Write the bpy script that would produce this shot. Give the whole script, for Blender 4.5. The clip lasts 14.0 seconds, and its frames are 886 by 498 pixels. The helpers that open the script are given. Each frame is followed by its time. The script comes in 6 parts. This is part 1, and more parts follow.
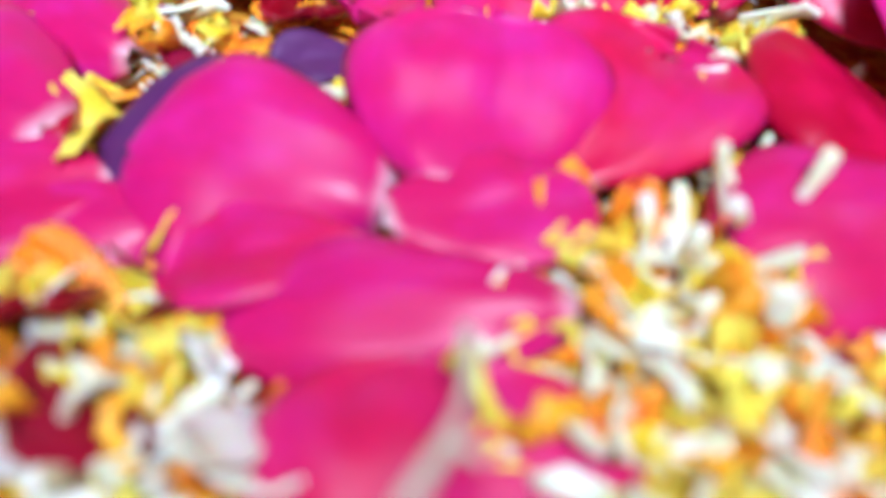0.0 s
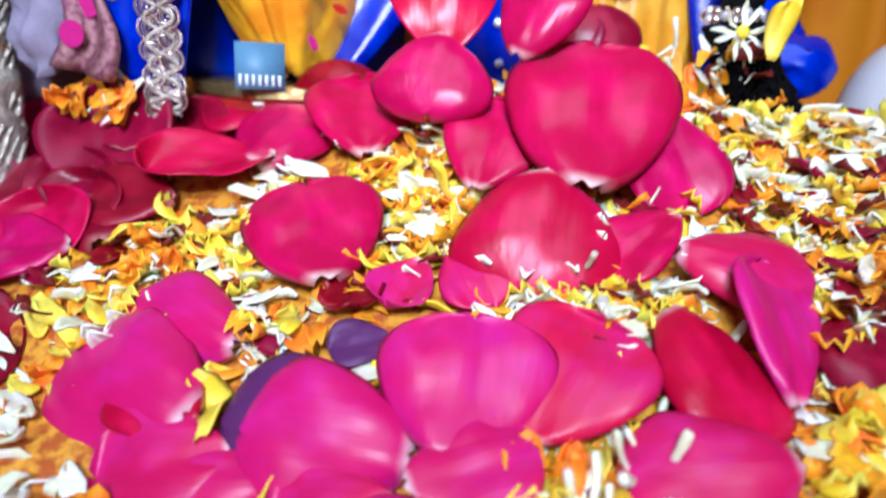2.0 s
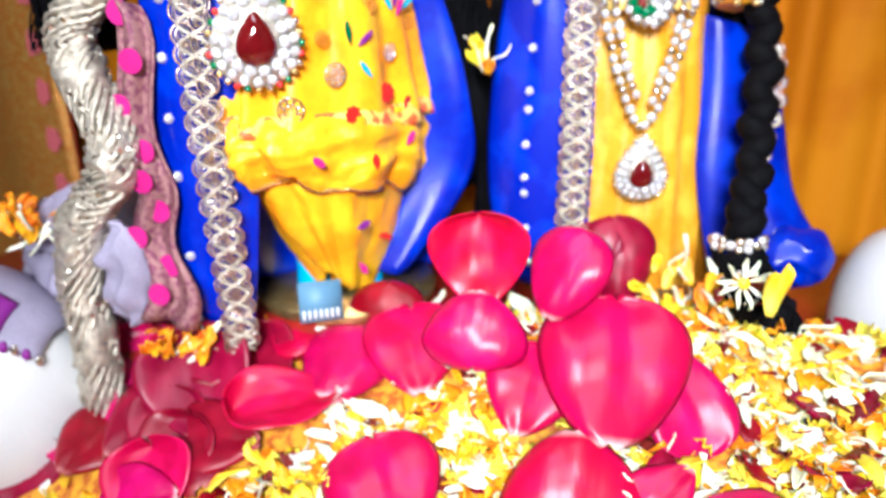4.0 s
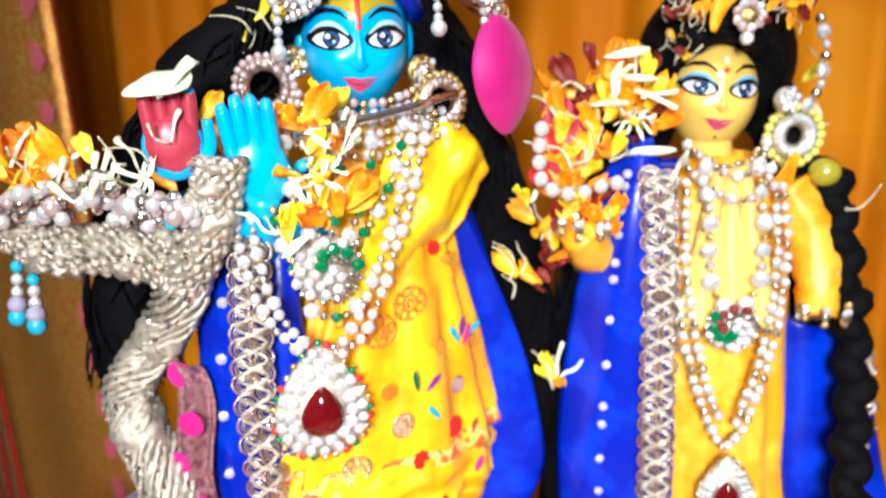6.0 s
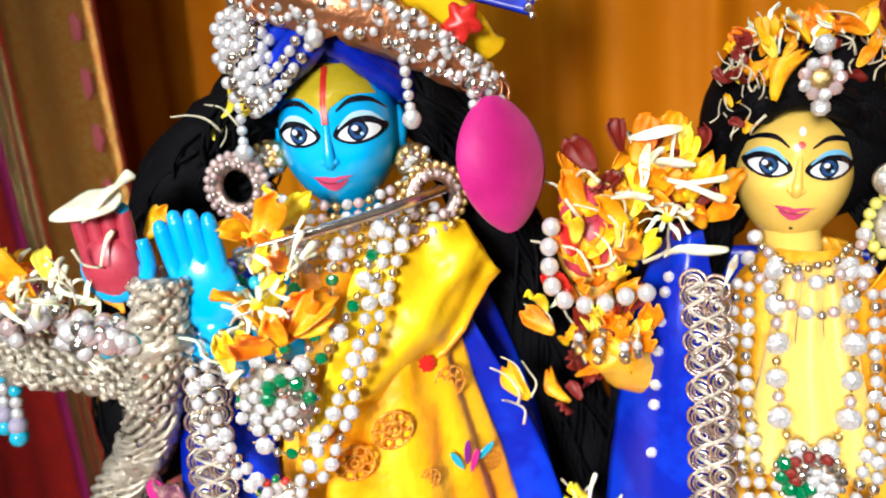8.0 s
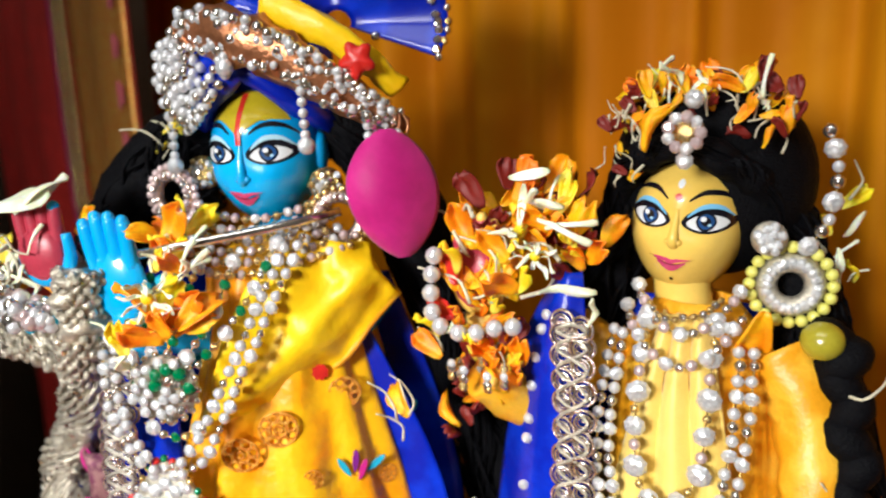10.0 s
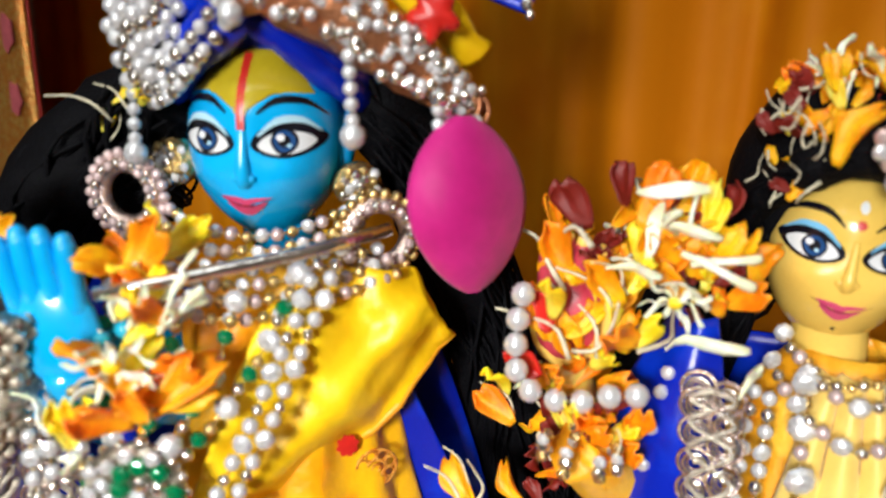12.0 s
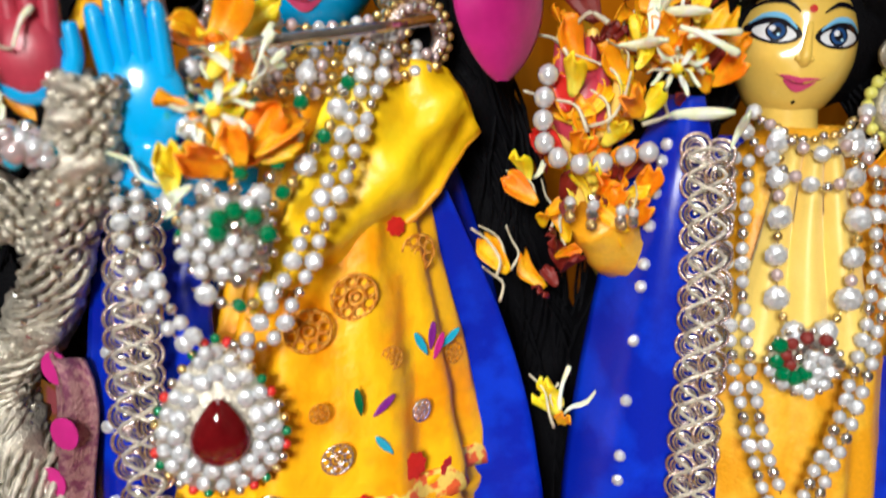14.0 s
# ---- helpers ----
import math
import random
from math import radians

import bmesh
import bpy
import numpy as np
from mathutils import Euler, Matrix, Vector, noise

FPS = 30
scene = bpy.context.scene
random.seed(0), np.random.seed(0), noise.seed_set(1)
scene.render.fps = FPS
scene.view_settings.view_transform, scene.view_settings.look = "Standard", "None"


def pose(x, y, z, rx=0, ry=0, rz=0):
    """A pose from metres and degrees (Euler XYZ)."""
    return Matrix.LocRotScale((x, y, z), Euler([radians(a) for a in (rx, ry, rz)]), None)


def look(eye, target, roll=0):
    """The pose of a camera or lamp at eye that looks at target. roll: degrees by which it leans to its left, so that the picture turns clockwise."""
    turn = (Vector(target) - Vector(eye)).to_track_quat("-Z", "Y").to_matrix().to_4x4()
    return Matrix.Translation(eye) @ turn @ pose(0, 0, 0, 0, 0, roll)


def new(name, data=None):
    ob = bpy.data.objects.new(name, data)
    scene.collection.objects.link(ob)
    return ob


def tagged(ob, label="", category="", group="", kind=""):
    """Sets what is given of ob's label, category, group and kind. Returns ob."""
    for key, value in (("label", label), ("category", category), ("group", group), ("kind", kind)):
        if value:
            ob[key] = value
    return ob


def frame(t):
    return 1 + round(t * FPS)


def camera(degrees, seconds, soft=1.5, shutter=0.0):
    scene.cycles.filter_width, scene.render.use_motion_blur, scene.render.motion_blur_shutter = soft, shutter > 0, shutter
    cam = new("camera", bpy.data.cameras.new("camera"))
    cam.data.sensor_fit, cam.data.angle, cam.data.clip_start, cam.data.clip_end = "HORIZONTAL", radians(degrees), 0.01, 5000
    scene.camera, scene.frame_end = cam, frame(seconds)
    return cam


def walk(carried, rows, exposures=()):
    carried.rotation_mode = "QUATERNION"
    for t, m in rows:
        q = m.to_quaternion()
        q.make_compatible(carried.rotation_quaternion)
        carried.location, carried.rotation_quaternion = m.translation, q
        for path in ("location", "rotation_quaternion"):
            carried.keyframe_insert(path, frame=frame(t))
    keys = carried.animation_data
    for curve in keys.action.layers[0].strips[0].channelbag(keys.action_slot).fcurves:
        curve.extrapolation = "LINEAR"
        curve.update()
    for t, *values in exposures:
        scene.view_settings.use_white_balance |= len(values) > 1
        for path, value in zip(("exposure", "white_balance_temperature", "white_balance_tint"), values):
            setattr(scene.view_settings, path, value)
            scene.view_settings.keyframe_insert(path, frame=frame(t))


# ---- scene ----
cam = camera(60.0, 14.0, soft=2.0, shutter=0.4)
# fixed focus on the statues: what lies close to the lens is soft
cam.data.dof.use_dof, cam.data.dof.focus_distance, cam.data.dof.aperture_fstop = True, 0.2, 9.0
PATH = [
    (0, (0.04, 0.021, 0.115), (-0.085, 1.89, -0.587), 8.2),
    (0.5, (0.039, 0.016, 0.12), (-0.115, 1.887, -0.57), 7.4),
    (1, (0.039, 0.002, 0.139), (-0.159, 1.881, -0.514), 6.1),
    (1.5, (0.044, -0.004, 0.149), (-0.183, 1.884, -0.471), 4.8),
    (2, (0.049, -0.018, 0.169), (-0.225, 1.884, -0.384), 3.7),
    (2.2, (0.052, -0.021, 0.173), (-0.225, 1.889, -0.348), 3.4),
    (4.3, (0.036, -0.025, 0.28), (-0.314, 1.824, -0.396), -0.6),
    (4.5, (0.033, -0.022, 0.286), (-0.342, 1.831, -0.369), -0.8),
    (5, (0.028, -0.01, 0.306), (-0.358, 1.855, -0.305), -1.0),
    (5.5, (0.022, 0.003, 0.334), (-0.379, 1.884, -0.216), -1.2),
    (6, (0.019, 0.013, 0.354), (-0.384, 1.903, -0.159), -1.4),
    (6.5, (0.025, 0.024, 0.366), (-0.455, 1.898, -0.141), -2.8),
    (7, (0.046, 0.041, 0.373), (-0.584, 1.873, -0.126), -4.4),
    (7.2, (0.051, 0.047, 0.374), (-0.642, 1.855, -0.127), -4.6),
    (9.3, (0.099, 0.096, 0.37), (-0.988, 1.718, -0.06), -2.9),
    (9.5, (0.108, 0.095, 0.37), (-1.007, 1.699, -0.056), -2.2),
    (10, (0.129, 0.095, 0.372), (-1.042, 1.667, -0.023), -1.7),
    (10.5, (0.139, 0.109, 0.367), (-1.002, 1.696, -0.057), -0.7),
    (11, (0.109, 0.127, 0.362), (-1.017, 1.717, -0.088), -0.8),
    (11.5, (0.084, 0.128, 0.366), (-0.958, 1.769, -0.103), 0.8),
    (12, (0.052, 0.123, 0.377), (-0.819, 1.846, -0.145), 1.5),
    (12.5, (0.047, 0.116, 0.375), (-0.711, 1.897, -0.129), 1.9),
    (13, (0.039, 0.099, 0.368), (-0.592, 1.927, -0.144), 2.2),
    (13.5, (0.035, 0.086, 0.354), (-0.584, 1.917, -0.156), 1.3),
    (14, (0.035, 0.077, 0.328), (-0.577, 1.925, -0.128), 0.6),
]
EXPOSURES = [(0.0, -0.4, 5100, 14), (1.0, -0.65, 5100, 15), (2.2, -0.52, 5150, 15), (4.3, 0.0, 5950, 8), (6.5, -0.1, 6200, 7), (7.2, -0.12, 6300, 7), (9.3, -0.45, 6450, 6), (12.5, -0.62, 6500, 6), (14.0, -0.85, 6450, 6)]
walk(cam, [(t, look(eye, target, roll)) for t, eye, target, roll in PATH], EXPOSURES)

# ---- world and lamps ----
world = bpy.data.worlds.new("room_air")
scene.world = world
world.use_nodes = True
world.node_tree.nodes["Background"].inputs[0].default_value = (1.0, 0.95, 0.9, 1)
world.node_tree.nodes["Background"].inputs[1].default_value = 0.045


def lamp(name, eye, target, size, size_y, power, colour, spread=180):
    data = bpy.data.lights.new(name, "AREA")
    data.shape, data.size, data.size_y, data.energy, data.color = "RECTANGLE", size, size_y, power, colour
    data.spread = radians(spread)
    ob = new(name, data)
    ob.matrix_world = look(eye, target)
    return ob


# unseen key in front, placed from the highlights; narrow beam darkens the sides
lamp("altar_lamp", (0.06, -0.42, 0.50), (0.0, 0.22, 0.22), 0.16, 0.16, 1.35, (1.0, 0.97, 0.95), 56)
# soft overhead fill, added with no fitting seen there
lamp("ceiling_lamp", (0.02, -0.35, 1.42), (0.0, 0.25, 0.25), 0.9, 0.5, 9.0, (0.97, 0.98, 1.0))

# ---- materials ----


def material(name, colour, rough=0.5, metal=0.0, scale=200.0, vary=0.25, bump=0.2, bump_scale=900.0, second=None, sheen=0.0, coat=0.0, sss=0.0, per=0.0, spec=0.5, mixlo=0.45, mixhi=0.6, claw=None):
    """A principled material: colour varied by two noises, a second colour in patches, fine bump."""
    m = bpy.data.materials.new(name)
    m.use_nodes = True
    nt = m.node_tree
    b = nt.nodes["Principled BSDF"]
    co = nt.nodes.new("ShaderNodeTexCoord")
    n1 = nt.nodes.new("ShaderNodeTexNoise")
    n1.inputs["Scale"].default_value, n1.inputs["Detail"].default_value = scale, 4
    nt.links.new(co.outputs["Object"], n1.inputs["Vector"])
    ramp = nt.nodes.new("ShaderNodeValToRGB")
    other = second or [c * (1 - vary) for c in colour]
    ramp.color_ramp.elements[0].position, ramp.color_ramp.elements[1].position = (mixlo, mixhi) if second else (0.3, 0.7)
    ramp.color_ramp.elements[0].color, ramp.color_ramp.elements[1].color = (*other, 1), (*colour, 1)
    nt.links.new(n1.outputs["Fac"], ramp.inputs["Fac"])
    out = ramp.outputs["Color"]
    n2 = nt.nodes.new("ShaderNodeTexNoise")
    n2.inputs["Scale"].default_value, n2.inputs["Detail"].default_value = bump_scale, 3
    nt.links.new(co.outputs["Object"], n2.inputs["Vector"])
    hsv = nt.nodes.new("ShaderNodeHueSaturation")
    mr = nt.nodes.new("ShaderNodeMapRange")
    mr.inputs["To Min"].default_value, mr.inputs["To Max"].default_value = 1 - vary * 0.6, 1 + vary * 0.6
    nt.links.new(n2.outputs["Fac"], mr.inputs["Value"])
    nt.links.new(mr.outputs["Result"], hsv.inputs["Value"])
    nt.links.new(out, hsv.inputs["Color"])
    if per:
        info = nt.nodes.new("ShaderNodeObjectInfo")
        geo = nt.nodes.new("ShaderNodeNewGeometry")
        add = nt.nodes.new("ShaderNodeMath")
        add.operation = "ADD"
        nt.links.new(info.outputs["Random"], add.inputs[0])
        nt.links.new(geo.outputs["Random Per Island"], add.inputs[1])
        frac = nt.nodes.new("ShaderNodeMath")
        frac.operation = "FRACT"
        nt.links.new(add.outputs[0], frac.inputs[0])
        hr = nt.nodes.new("ShaderNodeMapRange")
        hr.inputs["To Min"].default_value, hr.inputs["To Max"].default_value = 0.5 - per, 0.5 + per
        nt.links.new(frac.outputs[0], hr.inputs["Value"])
        nt.links.new(hr.outputs["Result"], hsv.inputs["Hue"])
    if claw:
        # pale claw at the petal's base, and veins that run along it
        sep = nt.nodes.new("ShaderNodeSeparateXYZ")
        nt.links.new(co.outputs["Object"], sep.inputs[0])
        wob = nt.nodes.new("ShaderNodeMath")
        wob.operation, wob.inputs[1].default_value = "MULTIPLY_ADD", 0.006
        nt.links.new(n1.outputs["Fac"], wob.inputs[0])
        nt.links.new(sep.outputs["Y"], wob.inputs[2])
        cr = nt.nodes.new("ShaderNodeMapRange")
        cr.interpolation_type = "SMOOTHSTEP"
        cr.inputs["From Min"].default_value, cr.inputs["From Max"].default_value = 0.0058, 0.0018
        nt.links.new(wob.outputs[0], cr.inputs["Value"])
        mx = nt.nodes.new("ShaderNodeMix")
        mx.data_type = "RGBA"
        mx.inputs["B"].default_value = (*claw, 1)
        nt.links.new(cr.outputs["Result"], mx.inputs["Factor"])
        nt.links.new(hsv.outputs["Color"], mx.inputs["A"])
        nt.links.new(mx.outputs["Result"], b.inputs["Base Color"])
        mp = nt.nodes.new("ShaderNodeMapping")
        mp.inputs["Scale"].default_value = (1.0, 0.12, 1.0)
        nt.links.new(co.outputs["Object"], mp.inputs["Vector"])
        nt.links.new(mp.outputs["Vector"], n2.inputs["Vector"])
    else:
        nt.links.new(hsv.outputs["Color"], b.inputs["Base Color"])
    bp = nt.nodes.new("ShaderNodeBump")
    bp.inputs["Strength"].default_value, bp.inputs["Distance"].default_value = bump, 0.0006
    nt.links.new(n2.outputs["Fac"], bp.inputs["Height"])
    nt.links.new(bp.outputs["Normal"], b.inputs["Normal"])
    b.inputs["Roughness"].default_value, b.inputs["Metallic"].default_value = rough, metal
    b.inputs["Specular IOR Level"].default_value = spec
    b.inputs["Sheen Weight"].default_value, b.inputs["Coat Weight"].default_value = sheen, coat
    b.inputs["Coat Roughness"].default_value = 0.08
    if sss:
        b.inputs["Subsurface Weight"].default_value, b.inputs["Subsurface Scale"].default_value = sss, 0.003
    return m


ROSE = material("rose_petal_red", (0.6, 0.001, 0.1), 0.32, scale=60, vary=0.16, bump=0.16, bump_scale=700, second=(0.44, 0.0, 0.055), sss=0.1, per=0.012, claw=(0.85, 0.7, 0.66), spec=0.3)
ROSEPINK = material("rose_petal_pink", (0.6, 0.012, 0.2), 0.38, scale=45, vary=0.22, bump=0.25, bump_scale=500, second=(0.57, 0.004, 0.1), sss=0.1, per=0.012, claw=(0.85, 0.72, 0.72), spec=0.4)
# dark crimson petals; also used where the heap only falls into shade
ROSEDARK = material("rose_petal_dark", (0.3, 0.002, 0.03), 0.36, scale=60, vary=0.16, bump=0.16, bump_scale=700, second=(0.2, 0.0, 0.018), sss=0.1, per=0.01, claw=(0.5, 0.2, 0.18), spec=0.3)
MAUVE = material("rose_petal_bruised", (0.11, 0.02, 0.13), 0.5, scale=80, vary=0.3)
ORANGE = material("marigold_orange", (0.95, 0.27, 0.0), 0.5, scale=150, vary=0.25, second=(0.97, 0.42, 0.003), sss=0.25, per=0.015)
YELLOW = material("marigold_yellow", (0.96, 0.66, 0.01), 0.5, scale=150, vary=0.25, second=(0.95, 0.74, 0.08), sss=0.25, per=0.012)
CREAM = material("white_floret", (0.92, 0.91, 0.82), 0.5, scale=180, vary=0.2, second=(0.86, 0.86, 0.6), sss=0.2)
MAROON = material("marigold_maroon", (0.2, 0.01, 0.005), 0.55, vary=0.35)
STEM = material("dry_stem", (0.74, 0.68, 0.5), 0.6, vary=0.3)
SKINBLUE = material("blue_enamel", (0.004, 0.36, 0.8), 0.22, scale=40, vary=0.12, bump=0.03, second=(0.006, 0.42, 0.86), coat=0.6)
SKINYEL = material("cream_enamel", (0.84, 0.55, 0.105), 0.25, scale=40, vary=0.1, bump=0.03, second=(0.86, 0.59, 0.13), coat=0.6)
OCHRE = material("ochre_paint", (0.5, 0.38, 0.015), 0.3, vary=0.15, bump=0.03, coat=0.5)
BLACK = material("black_paint", (0.006, 0.006, 0.012), 0.25, vary=0.2, bump=0.02, coat=0.4)
WHITE = material("white_paint", (0.82, 0.84, 0.86), 0.25, vary=0.05, bump=0.02, coat=0.5)
LIDBLUE = material("pale_blue_paint", (0.22, 0.58, 0.88), 0.25, vary=0.1, bump=0.02, coat=0.5)
LIDPALE = material("pale_cyan_paint", (0.5, 0.78, 0.92), 0.25, vary=0.1, bump=0.02, coat=0.5)
IRIS = material("slate_blue_paint", (0.02, 0.08, 0.24), 0.2, vary=0.3, bump=0.02, coat=0.7)
LIP = material("rose_paint", (0.68, 0.07, 0.19), 0.25, vary=0.15, bump=0.02, coat=0.6)
RED = material("red_paint", (0.62, 0.02, 0.015), 0.35, vary=0.2, bump=0.05)
PALM = material("red_lac_paint", (0.5, 0.045, 0.08), 0.35, vary=0.25, bump=0.1)
HAIR = material("black_hair", (0.0025, 0.0025, 0.004), 0.65, scale=700, vary=0.5, bump=0.9, bump_scale=1500, spec=0.1)
BLUECLOTH = material("royal_blue_satin", (0.002, 0.032, 0.54), 0.26, scale=60, vary=0.3, bump=0.1, bump_scale=2500, second=(0.001, 0.013, 0.36))
YELCLOTH = material("yellow_satin", (0.95, 0.66, 0.01), 0.42, scale=50, vary=0.2, bump=0.55, bump_scale=260, second=(0.93, 0.56, 0.005))
PALECLOTH = material("pale_yellow_silk", (0.86, 0.47, 0.035), 0.4, scale=90, vary=0.25, bump=0.3, bump_scale=900, second=(0.8, 0.34, 0.01))
ROBE = material("marigold_silk", (0.93, 0.33, 0.001), 0.42, scale=50, vary=0.25, bump=0.8, bump_scale=260, second=(0.94, 0.49, 0.006))
SILVER = material("silver_zari", (0.76, 0.7, 0.58), 0.3, 0.62, scale=400, vary=0.45, bump=0.8, bump_scale=1600)
SEQUIN = material("silver_sequin", (0.92, 0.88, 0.82), 0.12, 0.95, scale=300, vary=0.3, bump=0.2)
ROSEGOLD = material("rose_gold_zari", (0.78, 0.62, 0.56), 0.25, 0.9, scale=400, vary=0.4, bump=0.6, bump_scale=1500)
GOLD = material("gold_zari", (0.82, 0.6, 0.25), 0.25, 0.9, scale=400, vary=0.4, bump=0.6, bump_scale=1500)
COPPER = material("copper_satin", (0.55, 0.22, 0.1), 0.3, 0.7, scale=120, vary=0.4, bump=0.4, bump_scale=800)
PEARL = material("pearl", (0.70, 0.70, 0.72), 0.13, 0.4, scale=150, vary=0.1, bump=0.02, coat=0.8)
PINKPEARL = material("pink_pearl", (0.72, 0.56, 0.56), 0.15, 0.5, scale=150, vary=0.15, bump=0.05, coat=0.6)
GEM = material("clear_gem", (0.93, 0.95, 0.98), 0.14, 0.55, scale=900, vary=0.3, bump=0.5, bump_scale=1400)
RUBY = material("ruby_glass", (0.13, 0.004, 0.006), 0.06, vary=0.3, bump=0.05, coat=1.0)
EMERALD = material("emerald_glass", (0.0, 0.2, 0.07), 0.06, 0.2, vary=0.4, bump=0.1, coat=1.0)
TURQ = material("turquoise_bead", (0.02, 0.42, 0.62), 0.2, vary=0.15, bump=0.05, coat=0.6)
LIME = material("lemon_bead", (0.75, 0.72, 0.16), 0.3, vary=0.2, bump=0.1, coat=0.4)
OLIVE = material("olive_bead", (0.42, 0.36, 0.03), 0.25, vary=0.2, bump=0.05, coat=0.6)
MAGENTA = material("magenta_lotus_petal", (0.44, 0.006, 0.16), 0.55, scale=45, vary=0.25, bump=0.3, bump_scale=300, second=(0.52, 0.012, 0.2), sheen=0.15, spec=0.25)
CURTAIN = material("orange_curtain", (0.47, 0.14, 0.002), 0.6, scale=12, vary=0.15, bump=0.2, bump_scale=3000, second=(0.58, 0.21, 0.004), spec=0.08)
BROCADE = material("gold_brocade", (0.52, 0.3, 0.07), 0.3, 0.6, scale=500, vary=0.6, bump=1.0, bump_scale=700, second=(0.5, 0.18, 0.03))
CRIMSON = material("crimson_border", (0.42, 0.015, 0.012), 0.55, scale=100, vary=0.3)
DUSTPINK = material("dusty_pink_motif", (0.5, 0.1, 0.12), 0.55, scale=300, vary=0.3, bump=0.4)
PINKCLOTH = material("magenta_cloth", (0.45, 0.015, 0.16), 0.5, scale=60, vary=0.3)
LILAC = material("lilac_cloth", (0.36, 0.33, 0.46), 0.6, scale=60, vary=0.3)
PURPLE = material("purple_cloth", (0.25, 0.015, 0.28), 0.5, scale=60, vary=0.3)
CHALK = material("white_glaze", (0.68, 0.69, 0.7), 0.35, scale=40, vary=0.08, bump=0.05, coat=0.3)
GREYBLUE = material("grey_blue_card", (0.12, 0.27, 0.42), 0.5, scale=100, vary=0.2)
LACQUER = material("red_lacquer", (0.32, 0.015, 0.01), 0.3, scale=60, vary=0.3, coat=0.4)
ALTAR = material("altar_cloth", (0.3, 0.02, 0.03), 0.75, scale=40, vary=0.3, bump=0.3)
WALL = material("cream_wall", (0.42, 0.34, 0.26), 0.8, scale=6, vary=0.12, bump=0.15, bump_scale=80)
FLOOR = material("stone_floor", (0.35, 0.3, 0.25), 0.4, scale=8, vary=0.25, bump=0.1, bump_scale=60)
CEIL = material("white_ceiling", (0.75, 0.72, 0.66), 0.85, scale=6, vary=0.06, bump=0.1, bump_scale=80)
THREAD = material("gold_thread", (0.8, 0.4, 0.06), 0.45, 0.3, scale=900, vary=0.5, bump=0.9, bump_scale=1800, second=(0.62, 0.2, 0.01))
MAUVEBROC = material("mauve_brocade", (0.2, 0.05, 0.1), 0.35, 0.4, scale=500, vary=0.5, bump=0.9, bump_scale=1500, second=(0.36, 0.18, 0.18))
MM = 0.001
rnd = random.Random(7)

# ---- mesh helpers: all in millimetres ----


class Build:
    """Collects vertices and faces with a material index, in millimetres."""

    def __init__(self):
        self.v, self.f, self.m, self.mats = [], [], [], []

    def add(self, verts, faces, mat):
        if mat not in self.mats:
            self.mats.append(mat)
        k, n = self.mats.index(mat), len(self.v)
        self.v += [tuple(p) for p in verts]
        self.f += [tuple(n + i for i in face) for face in faces]
        self.m += [k] * len(faces)
        return self

    def mesh(self, name, smooth=True):
        me = bpy.data.meshes.new(name)
        me.from_pydata([(x * MM, y * MM, z * MM) for x, y, z in self.v], [], self.f)
        for m in self.mats:
            me.materials.append(m)
        me.polygons.foreach_set("material_index", self.m)
        me.polygons.foreach_set("use_smooth", [smooth] * len(self.f))
        me.update()
        return me


def part(name, build, parent, label=""):
    ob = new(name, build.mesh(name) if isinstance(build, Build) else build)
    ob.parent = parent
    if label:
        tagged(ob, label)
    return ob


def thing(name, build, m, label, category, group="", kind=""):
    ob = new(name, build.mesh(name) if isinstance(build, Build) else build)
    ob.matrix_world = m
    return tagged(ob, label, category, group, kind)


def holder(name, m, label, category, group=""):
    ob = new(name)
    ob.matrix_world = m
    ob.empty_display_size = 0.01
    return tagged(ob, label, category, group)


def ellipsoid(c, r, nu=16, nv=10, bend=None):
    vs, fs = [], []
    for j in range(nv + 1):
        a = math.pi * j / nv
        for i in range(nu):
            b = 2 * math.pi * i / nu
            p = Vector((c[0] + r[0] * math.sin(a) * math.cos(b), c[1] + r[1] * math.sin(a) * math.sin(b), c[2] + r[2] * math.cos(a)))
            vs.append(bend(p) if bend else p)
    for j in range(nv):
        for i in range(nu):
            k = (i + 1) % nu
            fs.append((j * nu + i, (j + 1) * nu + i, (j + 1) * nu + k, j * nu + k))
    return vs, fs


def spline(pts, n):
    """A smooth line of n + 1 points through pts."""
    pts = [Vector(p) for p in pts]
    out = []
    for k in range(n + 1):
        s = k / n * (len(pts) - 1)
        i = min(int(s), len(pts) - 2)
        u = s - i
        a, b, c, d = pts[max(i - 1, 0)], pts[i], pts[i + 1], pts[min(i + 2, len(pts) - 1)]
        out.append(0.5 * (2 * b + (c - a) * u + (2 * a - 5 * b + 4 * c - d) * u * u + (3 * b - a - 3 * c + d) * u ** 3))
    return out


